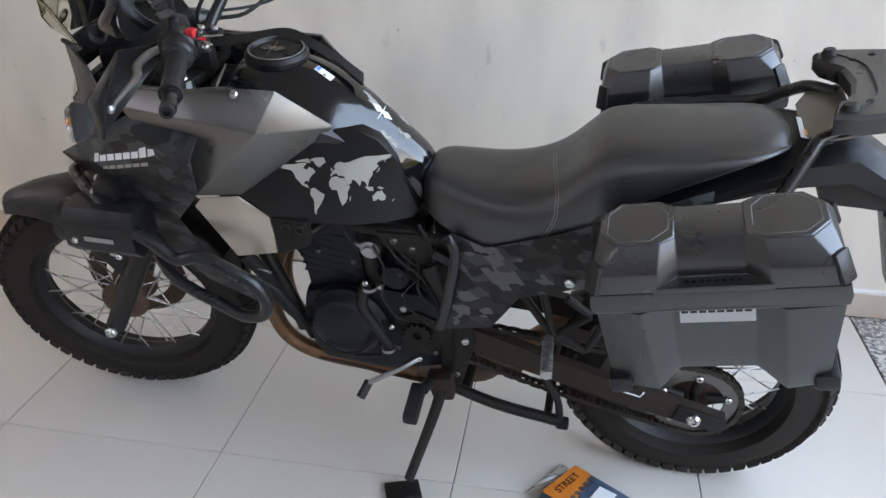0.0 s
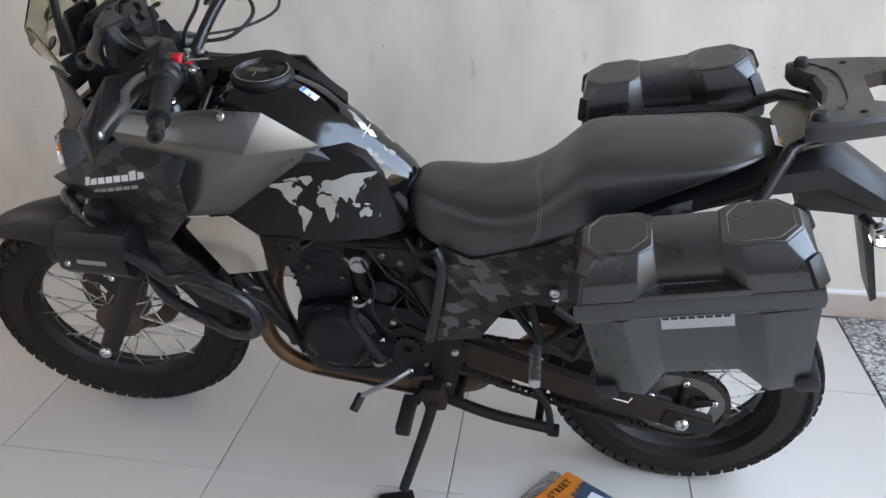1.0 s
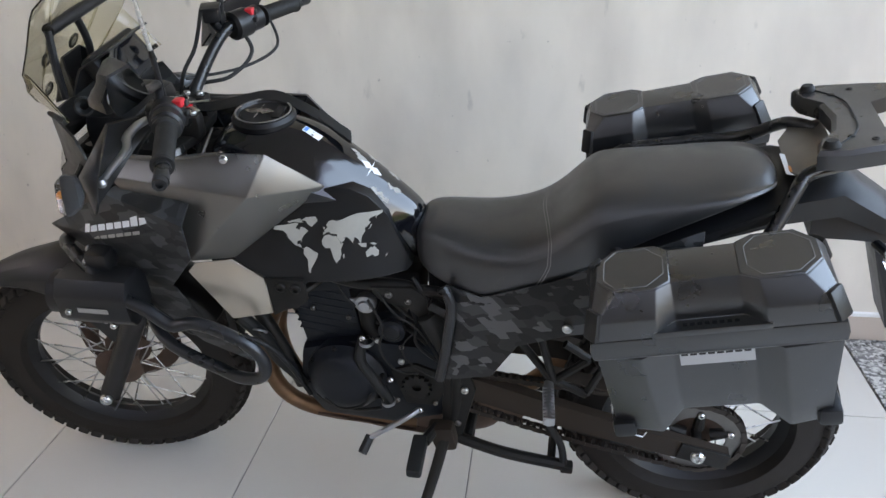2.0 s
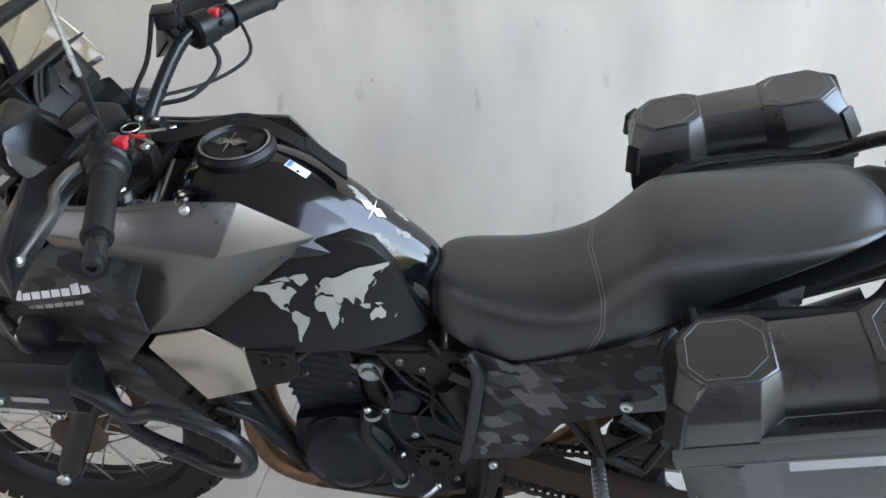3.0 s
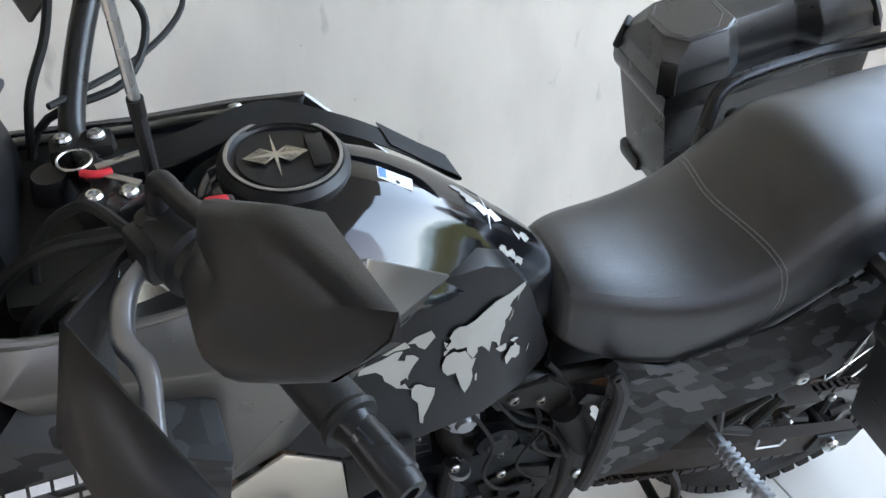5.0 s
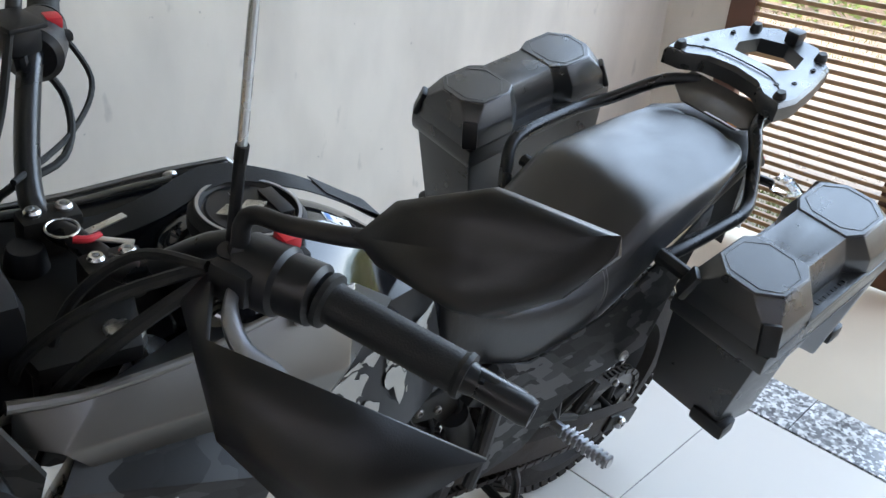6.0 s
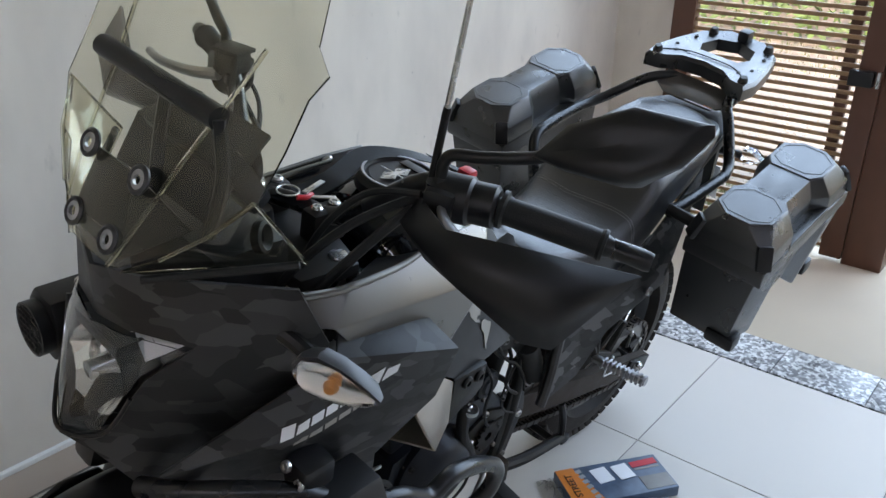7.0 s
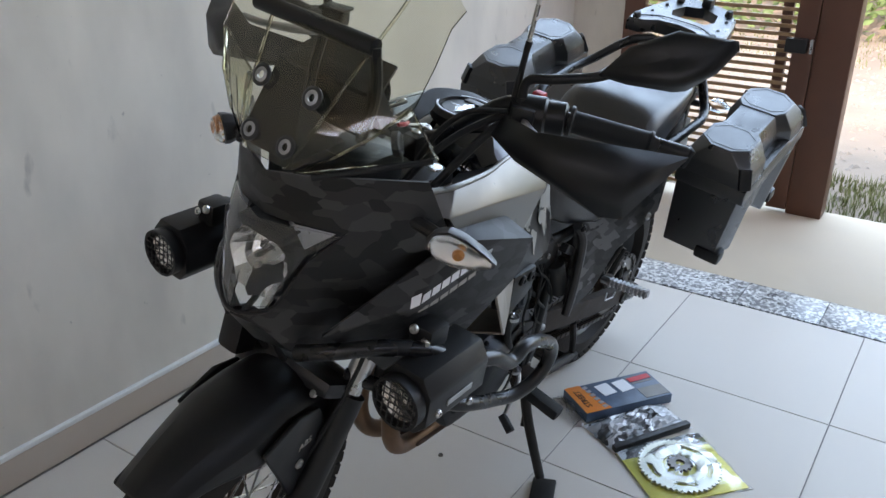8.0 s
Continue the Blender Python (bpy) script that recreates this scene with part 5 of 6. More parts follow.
for k in range(8):
    a = 2 * math.pi * k / 8 + 0.2
    part("cover_bolt", bolt((-0.075 + 0.089 * math.cos(a), -0.12, 0.425 + 0.089 * math.sin(a)), r=0.006), METAL, cover)
part("raised_rib", tube([(-0.12, -0.158, 0.39), (-0.08, -0.166, 0.37), (-0.03, -0.164, 0.385), (-0.005, -0.158, 0.42)], 0.003, 8), METAL, cover)
part("cylinder", prism([(-0.17, 0.49), (-0.03, 0.51), (-0.05, 0.66), (-0.19, 0.64)], -0.086, 0.086, 0.01), ENGINE, bike, "dark engine cylinder")
for k in range(7):
    part("cooling_fin", box((0.144, 0.1745, 0.004), (-0.108 - 0.003 * k, 0, 0.53 + 0.02 * k), Matrix.Rotation(0.14, 4, "Y"), 0.001, 1), ENGINE, bike)
part("cylinder_head", prism([(-0.2, 0.635), (-0.04, 0.655), (-0.06, 0.73), (-0.1, 0.755), (-0.19, 0.735)], -0.09, 0.09, 0.014), ENGINE, bike, "dark cylinder head")
oc = part("filler_cap", lathe([(0, -0.018), (0.012, -0.018), (0.014, -0.012), (0.022, -0.01), (0.024, -0.004), (0.022, 0.01), (0, 0.01)], (-0.009, -0.108, 0.643), "y", 28, closed=False), ALU, bike, "pale round coolant cap")
part("cap_tab", box((0.026, 0.006, 0.012), (-0.033, -0.108, 0.647), bev=0.003), ALU, oc)
part("thermostat", tube([(-0.015, -0.085, 0.63), (-0.012, -0.09, 0.57), (0.01, -0.1, 0.545)], 0.02, 14), METAL, bike)
for pts, r in (([(-0.02, -0.12, 0.555), (-0.03, -0.135, 0.5), (-0.005, -0.14, 0.45), (0.03, -0.14, 0.382)], 0.0125), ([(-0.05, -0.1, 0.71), (0.02, -0.11, 0.68), (0.08, -0.11, 0.62), (0.12, -0.12, 0.6)], 0.004),
               ([(0.06, -0.1, 0.7), (0.1, -0.12, 0.62), (0.1, -0.125, 0.55), (0.15, -0.125, 0.5)], 0.004), ([(-0.02, -0.09, 0.57), (0.06, -0.1, 0.58), (0.12, -0.11, 0.54)], 0.006),
               ([(-0.3, -0.13, 0.6), (-0.26, -0.11, 0.52), (-0.24, -0.1, 0.45), (-0.18, -0.1, 0.38)], 0.016), ([(0.1, -0.11, 0.72), (0.14, -0.13, 0.66), (0.12, -0.13, 0.6), (0.155, -0.13, 0.54)], 0.0045)):
    part("hose", tube(pts, r, 12), RUBBER, bike, "black rubber hose")
for p in ((0.005, -0.1, 0.53), (0.03, -0.12, 0.43), (-0.02, -0.13, 0.56), (0.06, -0.12, 0.49), (0.09, -0.11, 0.33)):
    part("engine_bolt", bolt(p, r=0.0075), STEEL, bike)
part("starter_motor", tube([(0.02, -0.06, 0.545), (0.02, 0.08, 0.545)], 0.035, 20, smooth=False), ENGINE, bike)
part("throttle_body", box((0.12, 0.14, 0.09), (0.05, 0, 0.66), bev=0.02), BLACK, bike, "black throttle bodies and airbox")
part("airbox", box((0.24, 0.15, 0.14), (0.24, 0, 0.66), bev=0.025), BLACK, bike, "black airbox under the seat")
part("shock_absorber", tube([(0.2, 0, 0.42), (0.26, 0, 0.62)], 0.035, 16, smooth=False), METAL, bike)
# frame
both(lambda: tube([(-0.4, -0.045, 0.88), (-0.25, -0.1, 0.78), (-0.05, -0.105, 0.7), (0.1, -0.11, 0.69), (0.16, -0.11, 0.6), (0.18, -0.105, 0.4), (0.16, -0.1, 0.27)], 0.014, 14), "frame_tube", METAL, bike, "dark steel frame tube")
both(lambda: tube([(0.08, -0.11, 0.69), (0.3, -0.125, 0.7), (0.5, -0.13, 0.8), (0.8, -0.11, 0.92)], 0.013, 12), "subframe_tube", METAL, bike, "dark subframe tube")
both(lambda: tube([(-0.42, -0.03, 0.84), (-0.3, -0.07, 0.62), (-0.24, -0.08, 0.48), (-0.2, -0.085, 0.36)], 0.017, 14), "down_tube", METAL, bike, "dark frame down tube")
both(lambda: prism([(0.01, 0.7), (0.1, 0.705), (0.16, 0.66), (0.18, 0.6), (0.15, 0.58), (0.09, 0.65), (0.03, 0.665)], -0.128, -0.116, 0.003), "frame_plate", METAL, bike, "dark frame gusset plate")
both(lambda: prism([(0.16, 0.5), (0.2, 0.5), (0.225, 0.41), (0.19, 0.26), (0.14, 0.24), (0.145, 0.36)], -0.112, -0.1, 0.004), "pivot_plate", METAL, bike, "dusty dark pivot plate")
both(lambda: bolt((0.2, -0.112, 0.41), r=0.009, h=0.008), "pivot_bolt", STEEL, bike)
part("reservoir_bottle", tube([(0.13, -0.13, 0.64), (0.175, -0.138, 0.55)], 0.024, 18, smooth=False), RUBBER, bike, "black cylindrical reservoir")
part("wiring_connector", box((0.06, 0.02, 0.022), (0.165, -0.14, 0.665), Matrix.Rotation(0.5, 4, "Y"), 0.004), BLACK, bike)
part("connector_clip", box((0.03, 0.022, 0.014), (0.185, -0.142, 0.655), Matrix.Rotation(0.5, 4, "Y"), 0.003), DARKGREY, bike)
both(lambda: tube([(0.17, -0.146, 0.728), (0.188, -0.16, 0.69), (0.178, -0.172, 0.61), (0.168, -0.178, 0.55), (0.158, -0.18, 0.505)], 0.011, 10), "cover_edge", DARKGREY, bike, "raised grey edge of the side cover")
both(lambda: bolt((0.17, -0.16, 0.728), r=0.009), "edge_screw", METAL, bike)

# exhaust under the engine
for y in (-0.045, 0.045):
    part("header_pipe", tube([(-0.19, y, 0.62), (-0.25, y, 0.56), (-0.295, y, 0.43), (-0.285, y, 0.31), (-0.22, y * 0.8, 0.235), (-0.08, y * 0.6, 0.205), (0.06, y * 0.5, 0.2)], 0.0205, 16), RUST, bike, "heat-stained exhaust header pipe")
part("collector", tube([(-0.06, 0, 0.205), (0.0, 0, 0.2), (0.2, 0.02, 0.2), (0.24, 0.05, 0.21)], 0.042, 18), BROWN, bike, "rusty brown exhaust collector")
part("exhaust_pipe", tube([(0.22, 0.04, 0.21), (0.34, 0.1, 0.25), (0.45, 0.14, 0.34)], 0.024, 16), RUST, bike)
part("silencer", tube([(0.44, 0.145, 0.33), (0.6, 0.165, 0.42), (0.9, 0.175, 0.58)], (0.045, 0.05), 20), BLACK, bike, "black exhaust silencer")
part("sump_guard", facets([(-0.19, -0.06, 0.225), (-0.19, 0.06, 0.225), (0.1, 0.05, 0.18), (0.1, -0.05, 0.18)], [(0, 1, 2, 3)], 0.004), BROWN, bike, "dirty brown sump guard")
part("hose_clip", tube([(-0.285, -0.12, 0.55), (-0.262, -0.135, 0.565), (-0.245, -0.125, 0.55), (-0.268, -0.11, 0.535)], 0.0028, 6, closed=True), ALU, bike)
both(lambda: box((0.02, 0.09, 0.26), (-0.33, -0.07, 0.66), bev=0.004), "radiator", METAL, bike, "dark radiator core")

# swingarm, chain and sprockets
both(lambda: loft([[(x, y0, z - h), (x, y1, z - h), (x, y1, z + h), (x, y0, z + h)] for x, y0, y1, z, h in
                   ((0.17, -0.1, -0.07, 0.415, 0.035), (0.4, -0.125, -0.1, 0.37, 0.032), (0.62, -0.13, -0.105, 0.315, 0.028), (0.79, -0.13, -0.11, 0.275, 0.026))]), "swingarm", DUSTYBLACK, bike, "dusty black swingarm")
both(lambda: box((0.11, 0.008, 0.045), (0.735, -0.133, 0.29), Matrix.Rotation(0.24, 4, "Y"), 0.003), "chain_adjuster", METAL, bike)
both(lambda: bolt((R_AXLE[0], -0.136, R_AXLE[2] - 0.008), r=0.016, h=0.014), "axle_nut", STEEL, bike)
part("rear_axle", tube([(R_AXLE[0], -0.13, R_AXLE[2]), (R_AXLE[0], 0.13, R_AXLE[2])], 0.012, 12, smooth=False), METAL, bike)


def sprocket(n, r, centre, w=0.007, bore=0.5, holes=6):
    o = []
    for i in range(n):
        for k, rr in ((0, r - 0.007), (0.3, r), (0.55, r), (0.85, r - 0.007)):
            a = 2 * math.pi * (i + k) / n
            o.append((rr * math.cos(a), rr * math.sin(a)))
    bm = bmesh.new()
    k = len(o)
    inner = [(bore * r * math.cos(2 * math.pi * i / k), bore * r * math.sin(2 * math.pi * i / k)) for i in range(k)]
    vs = [[bm.verts.new((x, y, z)) for x, z in ring] for y in (-w / 2, w / 2) for ring in (o, inner)]
    for i in range(k):
        j = (i + 1) % k
        bm.faces.new((vs[0][i], vs[0][j], vs[1][j], vs[1][i]))
        bm.faces.new((vs[2][i], vs[3][i], vs[3][j], vs[2][j]))
        bm.faces.new((vs[0][i], vs[2][i], vs[2][j], vs[0][j]))
        bm.faces.new((vs[1][i], vs[1][j], vs[3][j], vs[3][i]))
    bmesh.ops.transform(bm, matrix=Matrix.Translation(centre), verts=bm.verts)
    return bm


rs = part("rear_sprocket", sprocket(44, 0.105, (R_AXLE[0], -0.088, R_AXLE[2]), bore=0.62), WORN, bike, "worn steel rear sprocket")
for k in range(5):
    a = 2 * math.pi * k / 5 + 0.3
    part("carrier_arm", tube([(R_AXLE[0] + 0.03 * math.cos(a), -0.086, R_AXLE[2] + 0.03 * math.sin(a)), (R_AXLE[0] + 0.074 * math.cos(a), -0.088, R_AXLE[2] + 0.074 * math.sin(a))], (0.014, 0.01), 10, smooth=False), METAL, rs)
    part("carrier_bolt", bolt((R_AXLE[0] + 0.074 * math.cos(a), -0.094, R_AXLE[2] + 0.074 * math.sin(a)), r=0.008), STEEL, rs)
part("front_sprocket", sprocket(14, 0.036, (0.09, -0.118, 0.412), bore=0.3), METAL, bike, "oily front sprocket")
part("sprocket_guard", prism([(0.03, 0.45), (0.09, 0.475), (0.15, 0.45), (0.155, 0.4), (0.13, 0.35), (0.06, 0.35)], -0.112, -0.1, 0.004), METAL, bike, "dirty sprocket housing")


def chain():
    """Plates and rollers round both sprockets."""
    ca, cb = Vector((0.09, 0.412)), Vector((R_AXLE[0], R_AXLE[2]))
    ra, rb = 0.04, 0.102
    d = cb - ca
    th = math.atan2(d.y, d.x)
    off = math.asin((rb - ra) / d.length)
    pts = []
    up, dn = th + math.pi / 2 + off, th - math.pi / 2 - off
    A0, B0 = ca + ra * Vector((math.cos(up), math.sin(up))), cb + rb * Vector((math.cos(up), math.sin(up)))
    A1, B1 = ca + ra * Vector((math.cos(dn), math.sin(dn))), cb + rb * Vector((math.cos(dn), math.sin(dn)))
    pts += [A0.lerp(B0, k / 40) for k in range(41)]
    pts += [cb + rb * Vector((math.cos(a), math.sin(a))) for a in (up + (dn - up) * k / 20 for k in range(1, 20))]
    pts += [B1.lerp(A1, k / 40) + Vector((0, -0.012 * math.sin(math.pi * k / 40))) for k in range(41)]
    pts += [ca + ra * Vector((math.cos(a), math.sin(a))) for a in (dn - (2 * math.pi - (up - dn)) * k / 10 for k in range(1, 10))]
    bm = bmesh.new()
    for i, p in enumerate(pts):
        q = pts[(i + 1) % len(pts)]
        e = q - p
        m = Matrix.Translation(((p.x + q.x) / 2, -0.088, (p.y + q.y) / 2)) @ Matrix.Rotation(-math.atan2(e.y, e.x), 4, "Y")
        wide = 0.0095 if i % 2 else 0.0075
        for s in (-1, 1):
            r = bmesh.ops.create_cube(bm, size=1, matrix=m @ Matrix.Translation((0, s * wide, 0)) @ Matrix.Diagonal((e.length * 1.35, 0.0018, 0.0125, 1)))
        bmesh.ops.create_cube(bm, size=1, matrix=m @ Matrix.Translation((-e.length / 2, 0, 0)) @ Matrix.Diagonal((0.008, 0.016, 0.008, 1)))
    return bm


tagged(part("drive_chain", chain(), CHAIN, bike, "oily dark drive chain"), kind="stuff")
part("chain_guard", box((0.3, 0.04, 0.004), (0.52, -0.095, 0.445), Matrix.Rotation(0.2, 4, "Y"), 0.001), DUSTYBLACK, bike, "black chain guard")
part("guard_decal", tube([(0.545, -0.132, 0.372), (0.548, -0.132, 0.345), (0.6, -0.134, 0.335), (0.607, -0.134, 0.35)], 0.0018, 6, smooth=False), WHITE, bike)


# pegs, levers, stands
def peg_bracket():
    bars = [((0.33, 0.6), (0.4, 0.5)), ((0.4, 0.5), (0.47, 0.57)), ((0.47, 0.57), (0.42, 0.61)), ((0.4, 0.5), (0.47, 0.47)), ((0.47, 0.47), (0.5, 0.55)), ((0.36, 0.66), (0.4, 0.5))]
    return join(*[tube([(a[0], -0.15, a[1]), (b[0], -0.155, b[1])], 0.009, 8, smooth=False) for a, b in bars])


both(peg_bracket, "peg_bracket", METAL, bike, "dark passenger peg bracket")
for s in (-1, 1):
    peg = part("passenger_peg", tube([(0.39, s * 0.16, 0.5), (0.398, s * 0.285, 0.514)], 0.0105, 12, smooth=False), ALU, bike, "worn grey metal passenger peg")
    for k in range(10):
        part("tread_rib", box((0.024, 0.007, 0.022), (0.3905 + 0.0008 * k, s * (0.185 + 0.0105 * k), 0.503 + 0.0011 * k), bev=0.003, seg=2), ALU, peg)
both(lambda: box((0.035, 0.1, 0.03), (0.1, -0.21, 0.285), Matrix.Rotation(0.15, 4, "X"), 0.008), "foot_peg", RUBBER, bike, "black rubber foot peg")
both(lambda: tube([(0.13, -0.12, 0.29), (0.11, -0.17, 0.29)], 0.014, 10, smooth=False), "peg_hinge", METAL, bike)
sh = part("gear_lever", tube([(0.09, -0.125, 0.345), (0.06, -0.15, 0.335), (-0.02, -0.175, 0.29)], (0.007, 0.006), 10), ALU, bike, "bare metal gear lever")
part("rubber_tip", tube([(-0.02, -0.168, 0.289), (-0.032, -0.205, 0.27)], 0.011, 12, smooth=False), RUBBER, sh, "black rubber tip")
foot = bike.matrix_world.inverted() @ Vector((-0.114, -0.057, 0.008))
st = part("side_stand", tube([(0.15, -0.13, 0.27), (0.13, -0.17, 0.19), foot + Vector((0.01, 0.02, 0.02))], (0.015, 0.012), 12), METAL, bike, "dirty dark side stand")
part("stand_bracket", prism([(0.11, 0.3), (0.17, 0.31), (0.18, 0.24), (0.13, 0.23)], -0.145, -0.105, 0.008), DUSTYBLACK, st)
part("stand_spring", tube([(0.16, -0.14, 0.27), (0.125, -0.165, 0.16)], 0.006, 8, smooth=False), METAL, st)
fp = box((0.085, 0.06, 0.012), bev=0.005)
bmesh.ops.transform(fp, matrix=bike.matrix_world.inverted() @ pose(-0.114, -0.057, 0.007, 0, 0, 20), verts=fp.verts)
part("stand_foot", fp, METAL, st, "flat dark stand foot")
cs = part("centre_stand", join(tube([(0.15, -0.1, 0.25), (0.28, -0.12, 0.225), (0.43, -0.125, 0.205)], 0.014, 10), tube([(0.43, -0.125, 0.205), (0.42, -0.12, 0.27), (0.385, -0.12, 0.34)], 0.009, 8), tube([(0.15, 0.1, 0.25), (0.43, 0.125, 0.205)], 0.014, 10, smooth=False),
                                tube([(0.2, -0.1, 0.24), (0.2, 0.1, 0.24)], 0.014, 10, smooth=False), tube([(0.4, -0.12, 0.21), (0.4, 0.12, 0.21)], 0.01, 10, smooth=False)), METAL, bike, "dark centre stand folded up")
part("stand_foot", box((0.03, 0.026, 0.024), (0.437, -0.125, 0.2), bev=0.006), METAL, cs)
part("linkage", box((0.12, 0.09, 0.06), (0.27, 0, 0.28), Matrix.Rotation(0.3, 4, "Y"), 0.012), BROWN, bike, "dirty suspension linkage")
part("brake_hose", tube([(-0.44, -0.1, 0.9), (-0.53, -0.13, 0.72), (-0.6, -0.11, 0.56), (-0.66, -0.09, 0.45)], 0.004, 8), RUBBER, bike)

# small fittings in the gap beside the engine
for pts, r in (([(0.02, -0.125, 0.7), (0.06, -0.135, 0.64), (0.1, -0.135, 0.61), (0.13, -0.14, 0.57), (0.15, -0.14, 0.52)], 0.0028), ([(0.0, -0.12, 0.66), (0.03, -0.135, 0.6), (0.02, -0.14, 0.54), (0.05, -0.138, 0.48), (0.1, -0.135, 0.47)], 0.003),
               ([(-0.08, -0.1, 0.74), (-0.06, -0.115, 0.68), (-0.03, -0.12, 0.64)], 0.0026), ([(0.11, -0.13, 0.6), (0.07, -0.14, 0.55), (0.09, -0.14, 0.5), (0.14, -0.135, 0.46)], 0.0022), ([(-0.3, -0.15, 0.56), (-0.24, -0.14, 0.52), (-0.2, -0.13, 0.45), (-0.17, -0.12, 0.36)], 0.006)):
    part("wire", tube(pts, r, 7), RUBBER, bike, "thin black wire")
for p, r in (((0.05, -0.128, 0.685), 0.008), ((0.09, -0.128, 0.67), 0.007), ((0.14, -0.128, 0.625), 0.008), ((-0.14, -0.086, 0.6), 0.006), ((-0.06, -0.086, 0.58), 0.006), ((0.04, -0.112, 0.36), 0.006), ((0.13, -0.112, 0.36), 0.006), ((0.18, -0.112, 0.3), 0.008), ((-0.15, -0.106, 0.47), 0.007), ((0.06, -0.106, 0.52), 0.006)):
    part("small_bolt", bolt(p, r=r, h=0.006), WORN, bike)
for a, b in (((-0.012, -0.128, 0.548), 0.0155), ((0.028, -0.148, 0.388), 0.0145)):
    part("hose_clamp", lathe([(b, -0.004), (b + 0.0015, -0.004), (b + 0.0015, 0.004), (b, 0.004)], a, "z", 20), ALU, bike, "thin metal hose clamp")
part("starter_cover", lathe([(0, -0.012), (0.018, -0.012), (0.022, -0.008), (0.03, -0.006), (0.03, 0.006), (0, 0.006)], (0.045, -0.115, 0.575), "y", 24, closed=False), ENGINE, bike, "dark round starter cover")
part("case_rib", tube([(-0.155, -0.117, 0.36), (-0.12, -0.122, 0.335), (-0.06, -0.123, 0.325), (0.0, -0.12, 0.335)], 0.004, 8), METAL, bike)


# ---- decals, strap and keys ----
def decal(name, polys, at, material, parent, label="", thick=0.0008):
    """Flat outlines with thickness; at(u, v, d) lays them onto a surface, d out of it."""
    bm = bmesh.new()
    for poly in polys:
        a = [bm.verts.new(at(u, v, 0)) for u, v in poly]
        b = [bm.verts.new(at(u, v, thick)) for u, v in poly]
        bm.faces.new(b)
        for i in range(len(poly)):
            bm.faces.new((a[i], a[(i + 1) % len(poly)], b[(i + 1) % len(poly)], b[i]))
    bmesh.ops.triangulate(bm, faces=[f for f in bm.faces if len(f.verts) > 4])
    return part(name, bm, material, parent, label, smooth=0)


def wrap(ob, target, offset=0.001):
    s = ob.modifiers.new("lie_on", "SHRINKWRAP")
    s.target, s.offset, s.wrap_method = target, offset, "NEAREST_SURFACEPOINT"
    return ob


def text(name, body, size, material, parent, m, label=""):
    cu = bpy.data.curves.new(name, "FONT")
    cu.body, cu.size, cu.extrude, cu.align_x, cu.align_y = body, size, 0.0006, "CENTER", "CENTER"
    ob = new(name, cu)
    me = bpy.data.meshes.new_from_object(ob.evaluated_get(bpy.context.evaluated_depsgraph_get()))
    bpy.data.objects.remove(ob)
    me.name = name
    me.materials.clear()
    me.materials.append(material)
    ob = new(name, me)
    ob.parent = parent
    ob.matrix_local = m
    return tagged(ob, label)


NORTH_AMERICA = [(-166, 62), (-160, 70), (-140, 70), (-120, 70), (-95, 73), (-82, 70), (-95, 60), (-82, 55), (-77, 62), (-64, 58), (-56, 50), (-66, 44), (-75, 37), (-81, 30), (-81, 25), (-85, 30), (-96, 28), (-97, 20), (-88, 21), (-84, 11), (-78, 8), (-92, 15), (-105, 20), (-113, 29), (-123, 38), (-125, 48), (-135, 57), (-152, 60)]
GREENLAND = [(-58, 75), (-72, 78), (-55, 83), (-25, 83), (-20, 72), (-42, 60), (-53, 67)]
ISLANDS = [(-110, 74), (-118, 77), (-95, 80), (-75, 82), (-68, 72), (-82, 73), (-96, 76)]
SOUTH_AMERICA = [(-78, 8), (-70, 12), (-60, 9), (-50, 1), (-35, -6), (-39, -16), (-48, -26), (-57, -36), (-65, -43), (-68, -54), (-74, -50), (-72, -30), (-71, -18), (-81, -5)]
AFRICA = [(-16, 14), (-16, 24), (-6, 35), (10, 37), (20, 32), (32, 31), (43, 12), (51, 11), (40, -3), (40, -15), (33, -26), (20, -35), (14, -22), (9, -1), (8, 4), (-8, 5)]
EURASIA = [(-9, 37), (-9, 43), (-1, 44), (-4, 48), (8, 54), (9, 57), (5, 60), (15, 69), (28, 71), (40, 67), (60, 69), (75, 73), (105, 77), (140, 73), (180, 69), (178, 63), (163, 60), (156, 52), (160, 61), (142, 59), (135, 54), (141, 48), (128, 40), (122, 39), (121, 30), (110, 20), (106, 10), (103, 1), (98, 15), (88, 22), (80, 8), (73, 18), (66, 25), (56, 26), (57, 20), (45, 13), (35, 28), (36, 36), (27, 37), (24, 38), (16, 39), (12, 44), (3, 43)]
AUSTRALIA = [(114, -22), (122, -17), (131, -12), (137, -15), (142, -11), (146, -19), (153, -27), (150, -37), (140, -38), (131, -31), (116, -35)]
BRITAIN = [(-5, 50), (-5, 58), (1, 53)]
MADAGASCAR = [(44, -24), (45, -16), (50, -14), (47, -25)]
INDONESIA = [(95, 5), (105, -6), (118, -9), (120, 0), (110, 2)]
GUINEA = [(131, -2), (141, -3), (150, -9), (138, -8)]
JAPAN = [(131, 32), (136, 36), (141, 43), (144, 44), (140, 36)]
ZEALAND = [(168, -46), (174, -41), (178, -38), (174, -45)]


def on_knee(s):
    def at(lon, lat, d):
        x = -0.0547 + 0.00061 * lon - 0.000083 * lat
        z = 0.8155 + 0.000043 * lon + 0.00082 * lat
        y = map_y(x, z) - 0.0022 - d
        return (x, y, z) if s < 0 else (x, 2 * middle(z) - y - 0.028, z - 0.008)
    return at


